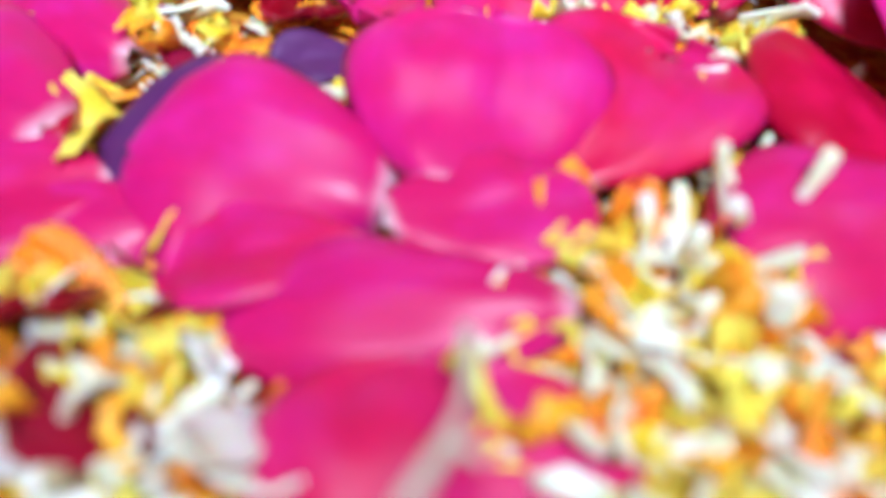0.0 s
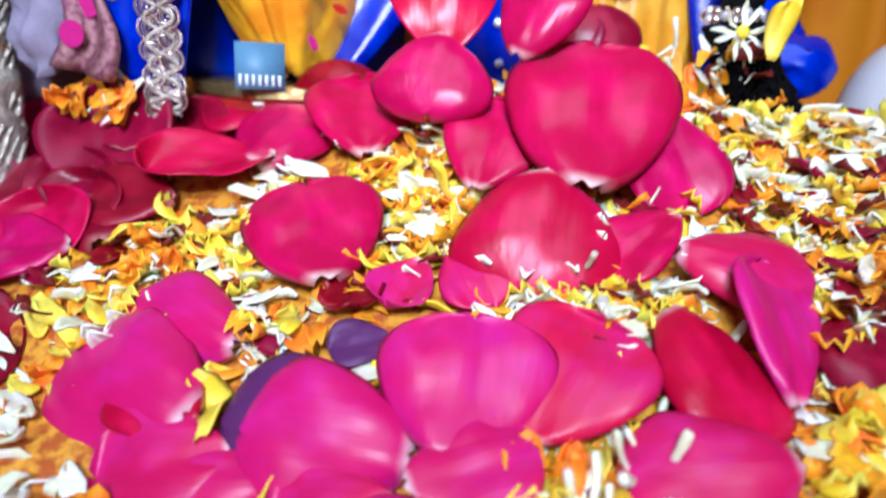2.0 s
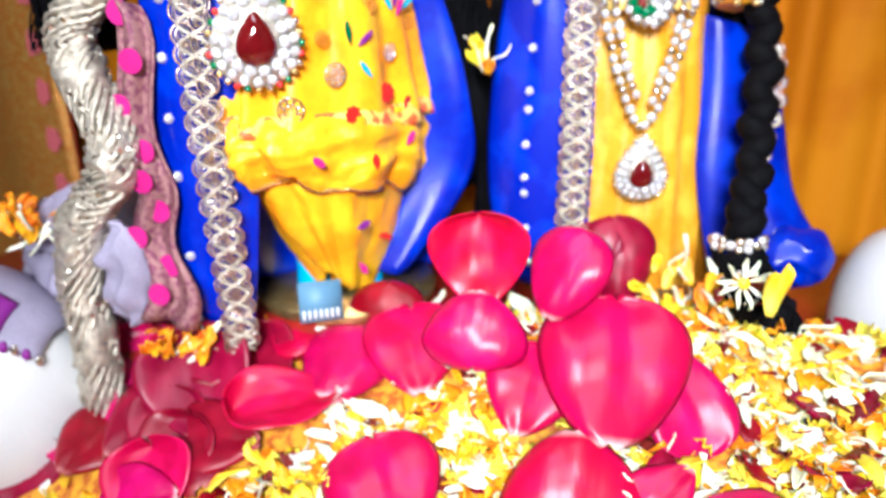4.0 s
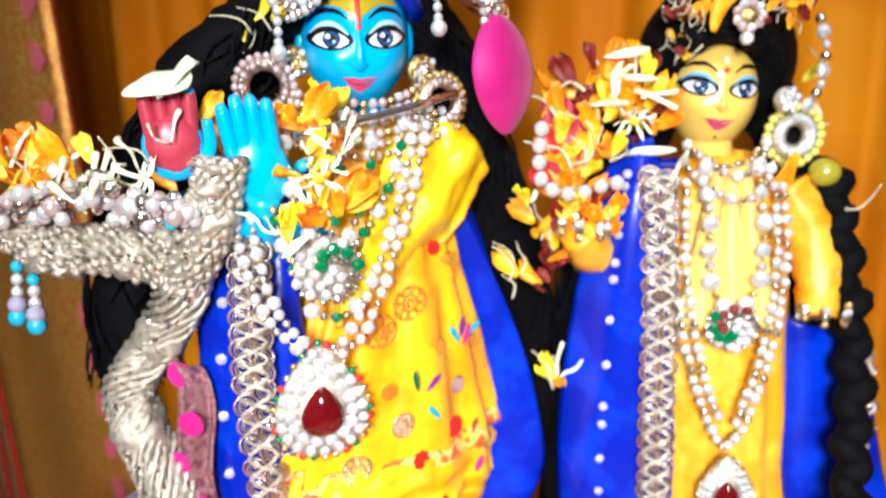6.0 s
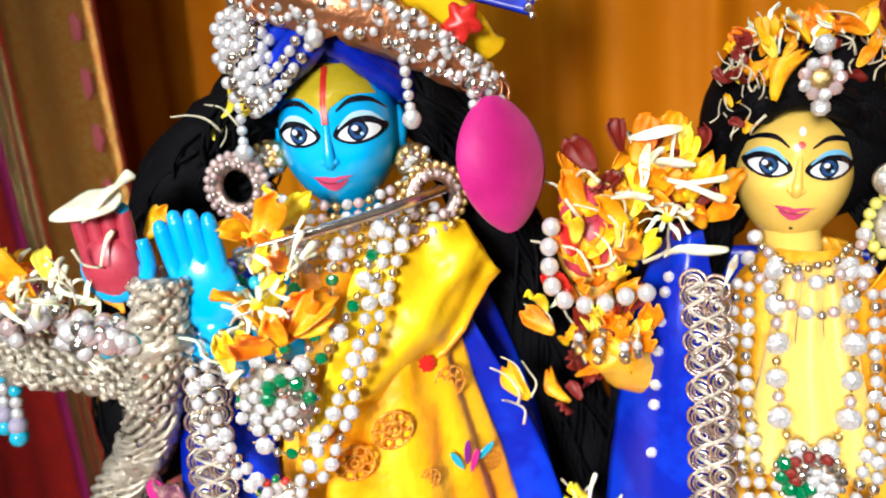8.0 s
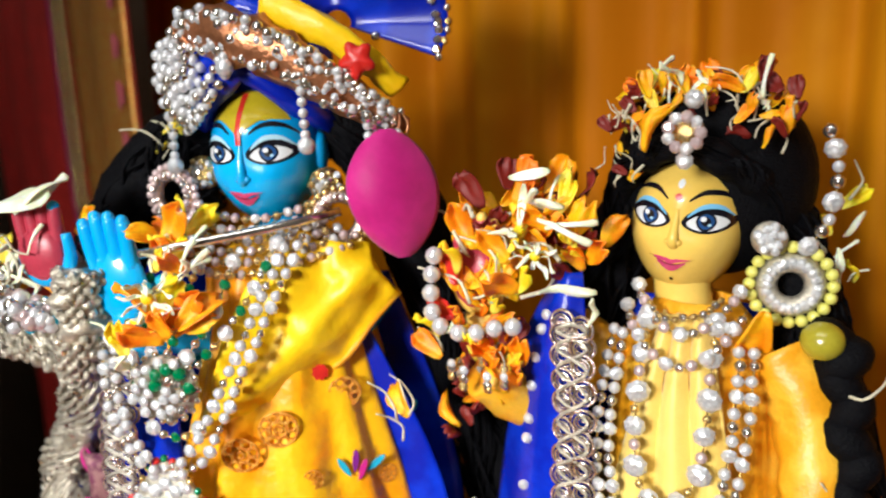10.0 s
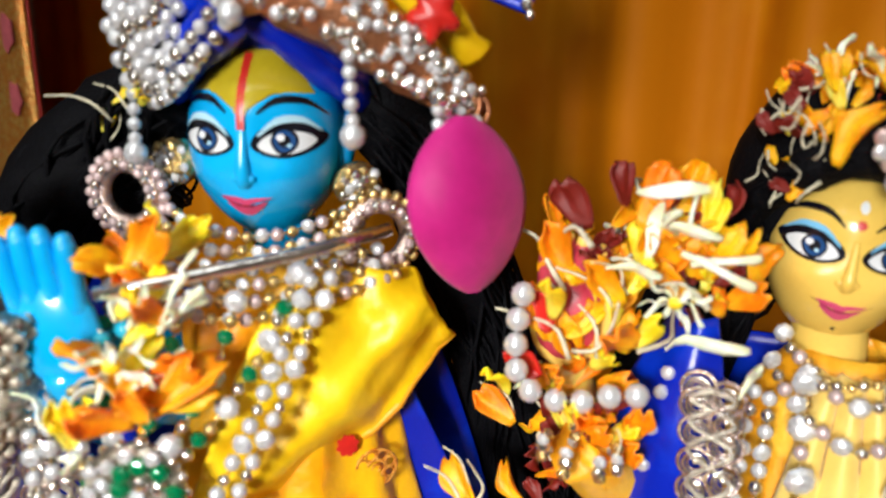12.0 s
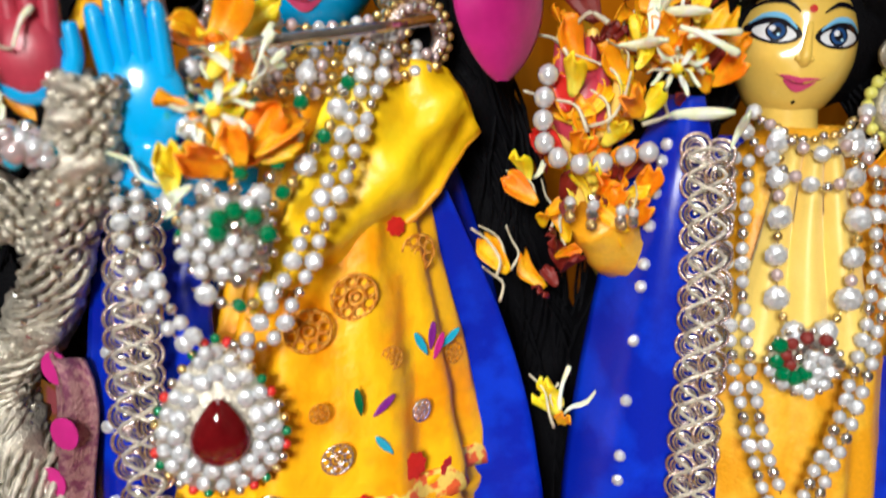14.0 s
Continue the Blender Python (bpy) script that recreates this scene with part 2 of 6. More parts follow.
def tube(line, radius, nu=8, flat=1.0, wob=0.0):
    """A closed tube along a line; radius: a number or a function of 0 to 1."""
    line = [Vector(p) for p in line]
    vs, fs, n = [], [], len(line)
    up = Vector((0.13, 0.97, 0.2))
    for k, p in enumerate(line):
        d = (line[min(k + 1, n - 1)] - line[max(k - 1, 0)]).normalized()
        a = d.cross(up).normalized()
        b = d.cross(a)
        r = radius(k / (n - 1)) if callable(radius) else radius
        for i in range(nu):
            t = 2 * math.pi * i / nu
            q = r * (1 + wob * (noise.noise(p * 0.2 + Vector((math.cos(t), math.sin(t), 0)) * 1.5)))
            vs.append(p + a * q * math.cos(t) + b * q * flat * math.sin(t))
    for k in range(n - 1):
        for i in range(nu):
            j = (i + 1) % nu
            fs.append((k * nu + i, k * nu + j, (k + 1) * nu + j, (k + 1) * nu + i))
    fs.append(tuple(range(nu))[::-1])
    fs.append(tuple((n - 1) * nu + i for i in range(nu)))
    return vs, fs


def sheet(fn, nu, nv, thick=0.8):
    """A closed thin sheet from fn(u, v), thickened along its normals."""
    grid = [[Vector(fn(i / nu, j / nv)) for i in range(nu + 1)] for j in range(nv + 1)]
    front, back = [], []
    for j in range(nv + 1):
        for i in range(nu + 1):
            du = grid[j][min(i + 1, nu)] - grid[j][max(i - 1, 0)]
            dv = grid[min(j + 1, nv)][i] - grid[max(j - 1, 0)][i]
            n = du.cross(dv)
            n = n.normalized() if n.length > 1e-9 else Vector((0, -1, 0))
            front.append(grid[j][i] + n * thick / 2)
            back.append(grid[j][i] - n * thick / 2)
    w, h = nu + 1, (nu + 1) * (nv + 1)
    fs = []
    for j in range(nv):
        for i in range(nu):
            a = j * w + i
            fs.append((a, a + 1, a + w + 1, a + w))
            fs.append((h + a, h + a + w, h + a + w + 1, h + a + 1))
    rim = [i for i in range(nu)] + [j * w + nu for j in range(nv)] + [nv * w + i for i in range(nu, 0, -1)] + [j * w for j in range(nv, 0, -1)]
    for a, b in zip(rim, rim[1:] + rim[:1]):
        fs.append((a, h + a, h + b, b))
    return front + back, fs


def disc(c, r, depth, n=12, dome=0.0, lobes=0):
    """A small disc that faces -y."""
    vs = [(c[0] + r * (1 + 0.11 * math.cos(lobes * 2 * math.pi * i / n) * (lobes > 0)) * math.cos(2 * math.pi * i / n), c[1] + d, c[2] + r * (1 + 0.11 * math.cos(lobes * 2 * math.pi * i / n) * (lobes > 0)) * math.sin(2 * math.pi * i / n)) for d in (0, depth) for i in range(n)]
    vs += [(c[0], c[1] - dome, c[2]), (c[0], c[1] + depth, c[2])]
    fs = [(i, (i + 1) % n, n + (i + 1) % n, n + i) for i in range(n)] + [((i + 1) % n, i, 2 * n) for i in range(n)] + [(n + i, n + (i + 1) % n, 2 * n + 1) for i in range(n)]
    return vs, fs


def ring(c, r, w, nu=24, nv=8, flat=1.0):
    """A torus that faces -y."""
    vs, fs = [], []
    for i in range(nu):
        a = 2 * math.pi * i / nu
        for j in range(nv):
            b = 2 * math.pi * j / nv
            q = r + w * math.cos(b)
            vs.append((c[0] + q * math.cos(a), c[1] + w * flat * math.sin(b), c[2] + q * math.sin(a)))
    for i in range(nu):
        for j in range(nv):
            fs.append((i * nv + j, i * nv + (j + 1) % nv, ((i + 1) % nu) * nv + (j + 1) % nv, ((i + 1) % nu) * nv + j))
    return vs, fs


BEADS = {}


def bead(parent, c, r, mat, name="bead", label=""):
    """A small round bead under a thing, c in its own millimetres."""
    key = (mat.name, round(r, 1))
    if key not in BEADS:
        BEADS[key] = Build().add(*ellipsoid((0, 0, 0), (r, r, r), 10, 6), mat).mesh(name)
    ob = part(name, BEADS[key], parent, label)
    ob.location = [k * MM for k in c]
    return ob


GEMS = {}


def gem(parent, c, r, mat, name="gem", flat=0.6):
    """A cut stone: a low faceted dome."""
    key = (mat.name, round(r, 1))
    if key not in GEMS:
        b = Build()
        n = 8
        vs = [(q * r * math.cos(2 * math.pi * (i + o) / n), y * r * flat, q * r * math.sin(2 * math.pi * (i + o) / n)) for q, y, o in ((1, 0, 0), (0.72, -0.7, 0.5), (0.4, -1, 0)) for i in range(n)]
        fs = []
        for k in range(2):
            for i in range(n):
                j = (i + 1) % n
                fs += [(k * n + i, k * n + j, (k + 1) * n + i), (k * n + j, (k + 1) * n + j, (k + 1) * n + i)]
        fs.append(tuple(2 * n + i for i in range(n)))
        fs.append(tuple(range(n))[::-1])
        b.add(vs, fs, mat)
        GEMS[key] = b.mesh(name, smooth=False)
    ob = part(name, GEMS[key], parent)
    ob.location = [k * MM for k in c]
    ob.rotation_euler = (rnd.uniform(-0.25, 0.25), rnd.uniform(0, 3), rnd.uniform(-0.25, 0.25))
    return ob


KF = pose(-0.05, 0.262, 0.13, 0, 0, 28)
RF = pose(0.062, 0.297, 0.13, 0, 0, 6)
ID = Matrix.Identity(4)

# ---- the room ----


def box(lo, hi, mat):
    vs = [(x, y, z) for x in (lo[0], hi[0]) for y in (lo[1], hi[1]) for z in (lo[2], hi[2])]
    return Build().add(vs, [(0, 1, 3, 2), (4, 6, 7, 5), (0, 4, 5, 1), (2, 3, 7, 6), (0, 2, 6, 4), (1, 5, 7, 3)], mat)


thing("floor", box((-900, -1100, -750), (900, 620, -700), FLOOR), ID, "brown polished stone floor of the shrine room", "floor", kind="structure")
thing("ceiling", box((-900, -1100, 1500), (900, 620, 1550), CEIL), ID, "plain white ceiling of the shrine room", "ceiling", kind="structure")
for name, lo, hi in (("wall_north", (-900, 520, -700), (900, 620, 1500)), ("wall_south", (-900, -1100, -700), (900, -1000, 1500)),
                     ("wall_west", (-900, -1000, -700), (-800, 520, 1500)), ("wall_east", (800, -1000, -700), (900, 520, 1500))):
    thing(name, box(lo, hi, WALL), ID, "plain cream painted wall of the shrine room", "wall", kind="structure")

altar = holder("altar_table", pose(0, 0.15, 0), "low altar table covered with dark red cloth", "table")
part("tabletop", box((-420, -260, 20), (420, 330, 45), ALTAR), altar)
for x in (-390, 390):
    for y in (-230, 300):
        part("leg", box((x - 20, y - 20, -700), (x + 20, y + 20, 20), LACQUER), altar)
dais = thing("dais", box((-260, 222, 45), (260, 470, 126), LACQUER), ID, "red lacquered step under the two statues", "dais")

# the hanging behind: soft vertical folds


def curtain_fn(u, v):
    x = -330 + 900 * u
    fold = 5.0 * math.sin(x * 0.115) + 3.5 * math.sin(x * 0.23 + 1.3) + 2.0 * math.sin(x * 0.061 + 0.5)
    sharp = 4.0 * abs(math.sin(x * 0.052 + 0.4)) ** 3
    return (x + 3 * math.sin(x * 0.1 + v * 2), 395 + fold + sharp + 2 * math.sin(v * 5 + x * 0.02), 700 - 655 * v)


thing("curtain", Build().add(*sheet(curtain_fn, 260, 24, 1.2), CURTAIN), ID, "orange pleated satin curtain hanging behind the statues", "curtain")


def banner_fn(x0, x1, off=0.0):
    def fn(u, v):
        x = x0 + (x1 - x0) * u
        return (x - 18 * (1 - v), 309 + 3 * math.sin(x * 0.09) - (x + 210) * 0.25 - off + 1.5 * math.sin(v * 9), 680 - 630 * v)
    return fn


banner = holder("side_drape", ID, "crimson drape with gold brocade border and pink motifs", "drape")
part("cloth", Build().add(*sheet(banner_fn(-520, -197), 60, 30, 1.0), CRIMSON), banner)
part("brocade_band", Build().add(*sheet(banner_fn(-280, -197, 1.6), 12, 60, 0.8), BROCADE), banner, "gold woven brocade band")
for x in (-304, -296, -288):
    part("piping", Build().add(*sheet(banner_fn(x, x + 4, 1.6), 2, 40, 0.8), GOLD), banner, "narrow gold stripe")
part("pink_stripe", Build().add(*sheet(banner_fn(-332, -312, 1.6), 3, 40, 0.8), PINKCLOTH), banner, "magenta stripe")
motif = Build().add(*disc((0, 0, 0), 6.0, 0.5, 36, 0.15, 6), DUSTPINK).mesh("motif", smooth=False)
for k in range(24):
    z = 100 + 23 * k
    p = banner_fn(-280, -197, 2.6)(0.86, (680 - z) / 630)
    ob = part("motif", motif, banner, "dusty pink woven flower motif" if k == 0 else "")
    ob.location = [q * MM for q in p]
    ob.rotation_euler = (0, 0.3 * k, -0.24)
    ob.scale = (1.0, 1.0, 0.85 + 0.3 * ((k * 7) % 5) / 5)

# ---- the heap of flowers ----


def heap_z(x, y):
    """Height of the heap of petals, in metres."""
    z = 0.066 + 0.50 * (max(y, 0.07) - 0.09) + 0.06 * (x - 0.03)
    z += 0.012 * math.exp(-((x - 0.03) / 0.05) ** 2 - ((y - 0.225) / 0.025) ** 2)
    z += 0.004 * noise.noise(Vector((x * 40, y * 40, 1.0)))
    z -= 0.25 * max(0.0, abs(x - 0.02) - 0.13) + 0.4 * max(0.0, 0.04 - y)
    return min(max(z, 0.047), 0.150)


def heap_fn(u, v):
    x, y = -0.24 + 0.52 * u, -0.06 + 0.305 * v
    return (x * 1000, y * 1000, heap_z(x, y) * 1000 - 2.5)


thing("flower_heap", Build().add(*sheet(heap_fn, 60, 40, 2.0), material("packed_petals", (0.75, 0.36, 0.02), 0.6, scale=260, vary=0.4, bump=0.8, bump_scale=500, second=(0.45, 0.1, 0.01), mixlo=0.4, mixhi=0.55)), ID,
      "packed heap of orange marigold petals on the altar", "petals", kind="stuff")


def petal(length, width, cup, curl, ruffle, seed, n=9, thick=0.5, notch=0.0):
    """A petal: a rounded blade from its base at the origin along +y, cupped upwards."""
    def fn(u, v):
        s = 0.5 - 0.5 * math.cos(math.pi * (0.04 + 0.955 * v))
        w = width * max(0.02, math.sin(math.pi * s ** 1.1)) ** 0.56 * (0.72 + 0.28 * min(1.0, s * 2.0)) / 2
        t = 2 * u - 1
        x = t * w
        y = length * s - notch * length * math.exp(-(t * 2.5) ** 2) * s ** 6
        z = cup * width * (t * t) * (0.35 + 0.65 * s) + curl * length * (s - 0.35) ** 2
        z += ruffle * length * noise.noise(Vector((x * 0.12, y * 0.12, seed)))
        return (x, y, z)
    return sheet(fn, n, n, thick)


def rose_blade(cup, curl, roll_edge, seed, full, n=22, thick=0.45):
    """A rose petal, 36 by 35: a narrow claw that widens to a broad round end with a rolled edge."""
    def fn(u, v):
        s = 0.5 - 0.5 * math.cos(math.pi * (0.075 + 0.92 * v))
        w = 35 / 1.72 * (1 - (1 - s) ** 1.5) ** full * max(0.002, 1 - s ** 4.5) ** 0.5
        t = 2 * u - 1
        x, y = t * w, 36 * s - 0.8 * math.exp(-(t * 3) ** 2) * s ** 5 + 1.1 * noise.noise(Vector((t * 1.7, s, seed)))
        edge = max(abs(t), s) ** 5
        z = cup * 35 * t * t * (0.3 + 0.7 * s) + curl * 36 * (s - 0.35) ** 2 - roll_edge * edge * 3.0
        z += 2.2 * noise.noise(Vector((x * 0.06, y * 0.06, seed))) + 0.9 * noise.noise(Vector((x * 0.17, y * 0.1, seed + 5)))
        return (x, y, z)
    return sheet(fn, n, n, thick)


ROSES = [[Build().add(*rose_blade(c, k, e, q, f), m).mesh("rose_petal") for c, k, e, q, f in ((0.22, 0.15, 0.6, 1.0, 0.6), (0.1, -0.25, 1.0, 5.0, 0.65), (0.03, 0.06, 1.2, 9.0, 0.52), (-0.14, -0.2, 0.8, 13.0, 0.55))] for m in (ROSEPINK, ROSE, ROSEDARK, MAUVE)]
ROSE_WORDS = ("fresh pink-magenta rose petal lying on the heap", "deep red rose petal lying on the heap", "dark crimson rose petal in the heap", "bruised purple rose petal edge in the heap")
COVERED = []


def rose(kind, shape, base, tip, width, roll=0):
    """A rose petal from its claw to its tip, both in millimetres; roll: degrees by which it turns about that line."""
    b, t = Vector(base) * MM, Vector(tip) * MM
    along = (t - b).normalized()
    side = along.cross(Vector((0, -0.55, 0.83))).normalized()
    m = Matrix((side, along, side.cross(along))).transposed().to_4x4()
    k = (t - b).length / 0.036
    width *= 1.15
    m = Matrix.Translation(b) @ m @ pose(0, 0, 0, 0, roll, 0) @ Matrix.Diagonal((width / 35, k, (width / 35 + k) / 2, 1))
    c = (b + t) / 2
    if c.z - heap_z(c.x, c.y) < 0.014:
        COVERED.append((c.x, c.y, width * MM * 0.46, (t - b).xy.length * 0.46, math.atan2(-(t - b).x, (t - b).y)))
    return thing("rose_petal", ROSES[kind][shape], m, ROSE_WORDS[kind], "petal", "rose petals on the heap")


def lay_petal(kind, shape, x, y, lift, size, tip, yaw):
    """A rose petal with its middle over (x, y) of the heap; tip: degrees its far end rises; yaw: turn."""
    a, e = math.radians(yaw), math.radians(tip)
    half = Vector((-math.sin(a) * math.cos(e), math.cos(a) * math.cos(e), math.sin(e))) * 18 * size
    c = Vector((x, y, heap_z(x, y) + lift)) * 1000
    rose(kind, shape, c - half, c + half, 35 * size)


# the pink petals in front
rose(0, 3, (26.1, 116.1, 85.6), (-11.3, 114.0, 88.5), 33, -20)
rose(0, 1, (25.2, 108.1, 81.6), (-1.0, 105.1, 77.3), 19, 10)
rose(0, 2, (34.6, 115.0, 87.5), (34.0, 139.7, 109.9), 36, 0)
rose(0, 1, (48.1, 121.8, 90.3), (63.4, 144.7, 111.3), 33, 0)
rose(0, 2, (26.3, 107.9, 85.0), (49.8, 119.5, 92.0), 23, -10)
rose(0, 3, (50.7, 98.5, 82.6), (9.2, 97.3, 77.9), 20, 0)
rose(0, 2, (41.1, 64.0, 60.0), (37.9, 92.4, 77.5), 36, 0)
rose(0, 3, (100.2, 118.2, 95.7), (67.9, 110.2, 92.8), 27, 0)
rose(1, 1, (-23.4, 120.2, 83.1), (-44.0, 131.8, 88.8), 22, 0)
rose(0, 3, (-3.1, 113.1, 77.9), (-33.9, 106.5, 74.8), 27, 0)
rose(3, 1, (15.2, 146.2, 98.6), (1.0, 140.0, 97.7), 13, 0)
rose(3, 3, (22.8, 120.3, 84.8), (-17.4, 117.5, 87.0), 33, -20)
rose(0, 3, (-25.1, 121.0, 85.0), (-66.4, 134.4, 90.8), 38, -10)
rose(0, 1, (-12.8, 117.0, 80.8), (-42.0, 110.2, 76.4), 30, 0)
rose(0, 3, (-21.8, 139.9, 95.0), (-55.6, 150.4, 101.7), 24, -10)
# in the middle of the heap
rose(1, 2, (-4.9, 156.3, 107.4), (-20.1, 182.9, 127.2), 35, 0)
rose(1, 2, (56.6, 180.5, 132.0), (56.3, 214.4, 169.4), 45, 0)
rose(1, 3, (45.7, 184.1, 136.1), (46.7, 157.6, 110.2), 42, 0)
rose(1, 1, (73.8, 216.1, 151.8), (86.7, 190.0, 127.0), 28, 0)
rose(1, 0, (-35.9, 204.0, 128.0), (-75.3, 196.1, 121.4), 28, 15)
rose(1, 1, (-47.2, 232.7, 140.1), (-71.2, 228.4, 138.9), 24, 0)
rose(2, 1, (-61.2, 188.1, 116.5), (-97.8, 188.6, 114.2), 28, 0)
rose(1, 1, (-83.3, 169.9, 105.2), (-110.8, 165.3, 102.1), 24, 0)
rose(1, 3, (77.8, 153.1, 112.6), (98.4, 125.6, 98.5), 28, -15)
rose(0, 1, (103.5, 135.2, 98.9), (100.1, 163.8, 123.1), 24, 30)
rose(0, 3, (79.6, 167.6, 122.4), (112.2, 164.9, 120.9), 24, 0)
rose(1, 1, (80.8, 183.1, 127.4), (61.7, 168.9, 114.4), 20, 0)
rose(2, 3, (108.7, 154.1, 108.2), (129.6, 145.8, 107.0), 22, 0)
rose(0, 1, (23.8, 174.1, 114.8), (37.3, 157.7, 107.2), 20, 0)
rose(0, 0, (17.3, 168.2, 111.4), (11.1, 153.7, 102.3), 16, 0)
# standing at the back, before the statues
rose(1, 0, (11.4, 214.0, 161.0), (9.2, 222.0, 192.8), 32, 0)
rose(1, 3, (33.3, 204.0, 163.1), (43.3, 211.0, 191.9), 25, 0)
rose(2, 3, (61.0, 254.0, 147.3), (57.0, 260.0, 181.4), 28, 0)
rose(1, 3, (10.6, 213.0, 168.3), (10.3, 196.0, 148.3), 33, 0)
rose(2, 3, (-27.0, 228.0, 127.1), (-28.1, 236.0, 158.0), 28, 0)
rose(2, 1, (46.2, 258.0, 154.9), (50.5, 262.0, 178.1), 21, 0)
lay_petal(1, 1, -0.012, 0.215, 0.012, 1.0, 40, 20)
lay_petal(1, 3, -0.040, 0.216, 0.010, 0.95, 35, -15)
lay_petal(2, 0, -0.092, 0.206, 0.008, 1.15, 40, 30)
lay_petal(1, 1, 0.030, 0.200, 0.014, 0.9, 50, -20)
# darker petals fill the heap's back and left; their colour also paints shaded gaps
gr = random.Random(23)
for k in range(48):
    x, y = ((gr.uniform(-0.18, -0.085), gr.uniform(0.13, 0.225)), (gr.uniform(0.14, 0.21), gr.uniform(0.09, 0.17)), (gr.uniform(-0.16, -0.07), gr.uniform(0.18, 0.23)))[k % 3]
    lay_petal(gr.choice((1, 2, 2, 2)), gr.choice((0, 1, 3)), x, y, gr.uniform(0.001, 0.004), gr.uniform(0.8, 1.1), gr.uniform(15, 40), gr.uniform(-80, 80))


def under_petal(x, y):
    """Whether a rose petal covers this place of the heap."""
    for px, py, a, b, yaw in COVERED:
        u, v = (x - px) * math.cos(yaw) + (y - py) * math.sin(yaw), (y - py) * math.cos(yaw) - (x - px) * math.sin(yaw)
        if (u / a) ** 2 + (v / max(b, 0.004)) ** 2 < 1:
            return True
    return False


# ---- the statues: one plain mesh each ----


def head_fn(c, r, s, eye_w, gap, mouth_w):
    """Depth of the face at (u, w), with cheeks, sockets and chin, and the outline's narrowing towards the chin."""
    def width(w):
        t = (w - c[2]) / r[2]
        return r[0] * (1.0 - 0.11 * max(0.0, -t) ** 2)

    def bump(u, w, cu, cw, su, sw):
        return math.exp(-((u - cu) / su) ** 2 - ((w - cw) / sw) ** 2)

    def relief(u, w):
        z = 0.9 * s * bump(u, w, c[0], mouth_w - 6 * s, 6 * s, 4 * s) + 1.2 * s * bump(u, w, c[0], mouth_w + 0.5 * s, 7 * s, 4 * s)
        z += 0.9 * s * bump(u, w, c[0], eye_w + 8 * s, 12 * s, 4 * s)
        for k in (-1, 1):
            z += 1.5 * s * bump(u, w, c[0] + k * 9.5 * s, mouth_w + 6 * s, 5 * s, 5 * s)
            z -= 1.1 * s * bump(u, w, c[0] + k * (gap - 2.5 * s), eye_w, 4 * s, 4 * s)
        return z

    def front(u, w, off=0.0):
        a, b = (u - c[0]) / width(w), (w - c[2]) / r[2]
        return c[1] - r[1] * math.sqrt(max(0.02, 1 - a * a - b * b)) - relief(u, w) - off

    def bend(p):
        k = width(p.z) / r[0]
        x = c[0] + (p.x - c[0]) * k
        return Vector((x, p.y - (relief(x, p.z) if p.y < c[1] else 0.0) * min(1.0, (c[1] - p.y) / 5), p.z))
    return front, bend


def painted(build, front, outline, mat, off, steps=6):
    """A patch of paint on the face: an outline in (u, w), filled towards its middle."""
    n = len(outline)
    cu, cw = sum(p[0] for p in outline) / n, sum(p[1] for p in outline) / n
    vs, fs = [], []
    for k in range(steps + 1):
        t = 1 - k / steps
        for u, w in outline:
            a, b = cu + (u - cu) * t, cw + (w - cw) * t
            vs.append((a, front(a, b, off), b))
    for k in range(steps):
        for i in range(n):
            j = (i + 1) % n
            fs.append((k * n + i, k * n + j, (k + 1) * n + j, (k + 1) * n + i))
    build.add(vs, fs, mat)


def almond(cu, cw, a, b, tilt, n=24, low=0.75):
    out = []
    for i in range(n):
        t = 2 * math.pi * i / n
        x, z = a * math.cos(t), b * math.sin(t) * abs(math.sin(t)) ** 0.25 * (1 if math.sin(t) > 0 else low)
        out.append((cu + x * math.cos(tilt) - z * math.sin(tilt), cw + x * math.sin(tilt) + z * math.cos(tilt)))
    return out


def stroke(pts, width, n=14):
    """A tapering brush stroke as an outline."""
    line = spline([(p[0], 0, p[1]) for p in pts], n)
    up = [(p.x, p.z + width * math.sin(math.pi * (0.12 + 0.85 * k / n)) / 2) for k, p in enumerate(line)]
    down = [(p.x, p.z - width * math.sin(math.pi * (0.12 + 0.85 * k / n)) / 2) for k, p in enumerate(line)]
    return up + down[::-1]


def strip_patch(build, front, outline, mat, off):
    """A brush stroke laid on the face as quads between its two edges."""
    n = len(outline) // 2
    up, down = outline[:n], outline[n:][::-1]
    vs = [(u, front(u, w, off), w) for u, w in up + down]
    build.add(vs, [(i, i + 1, n + i + 1, n + i) for i in range(n - 1)], mat)


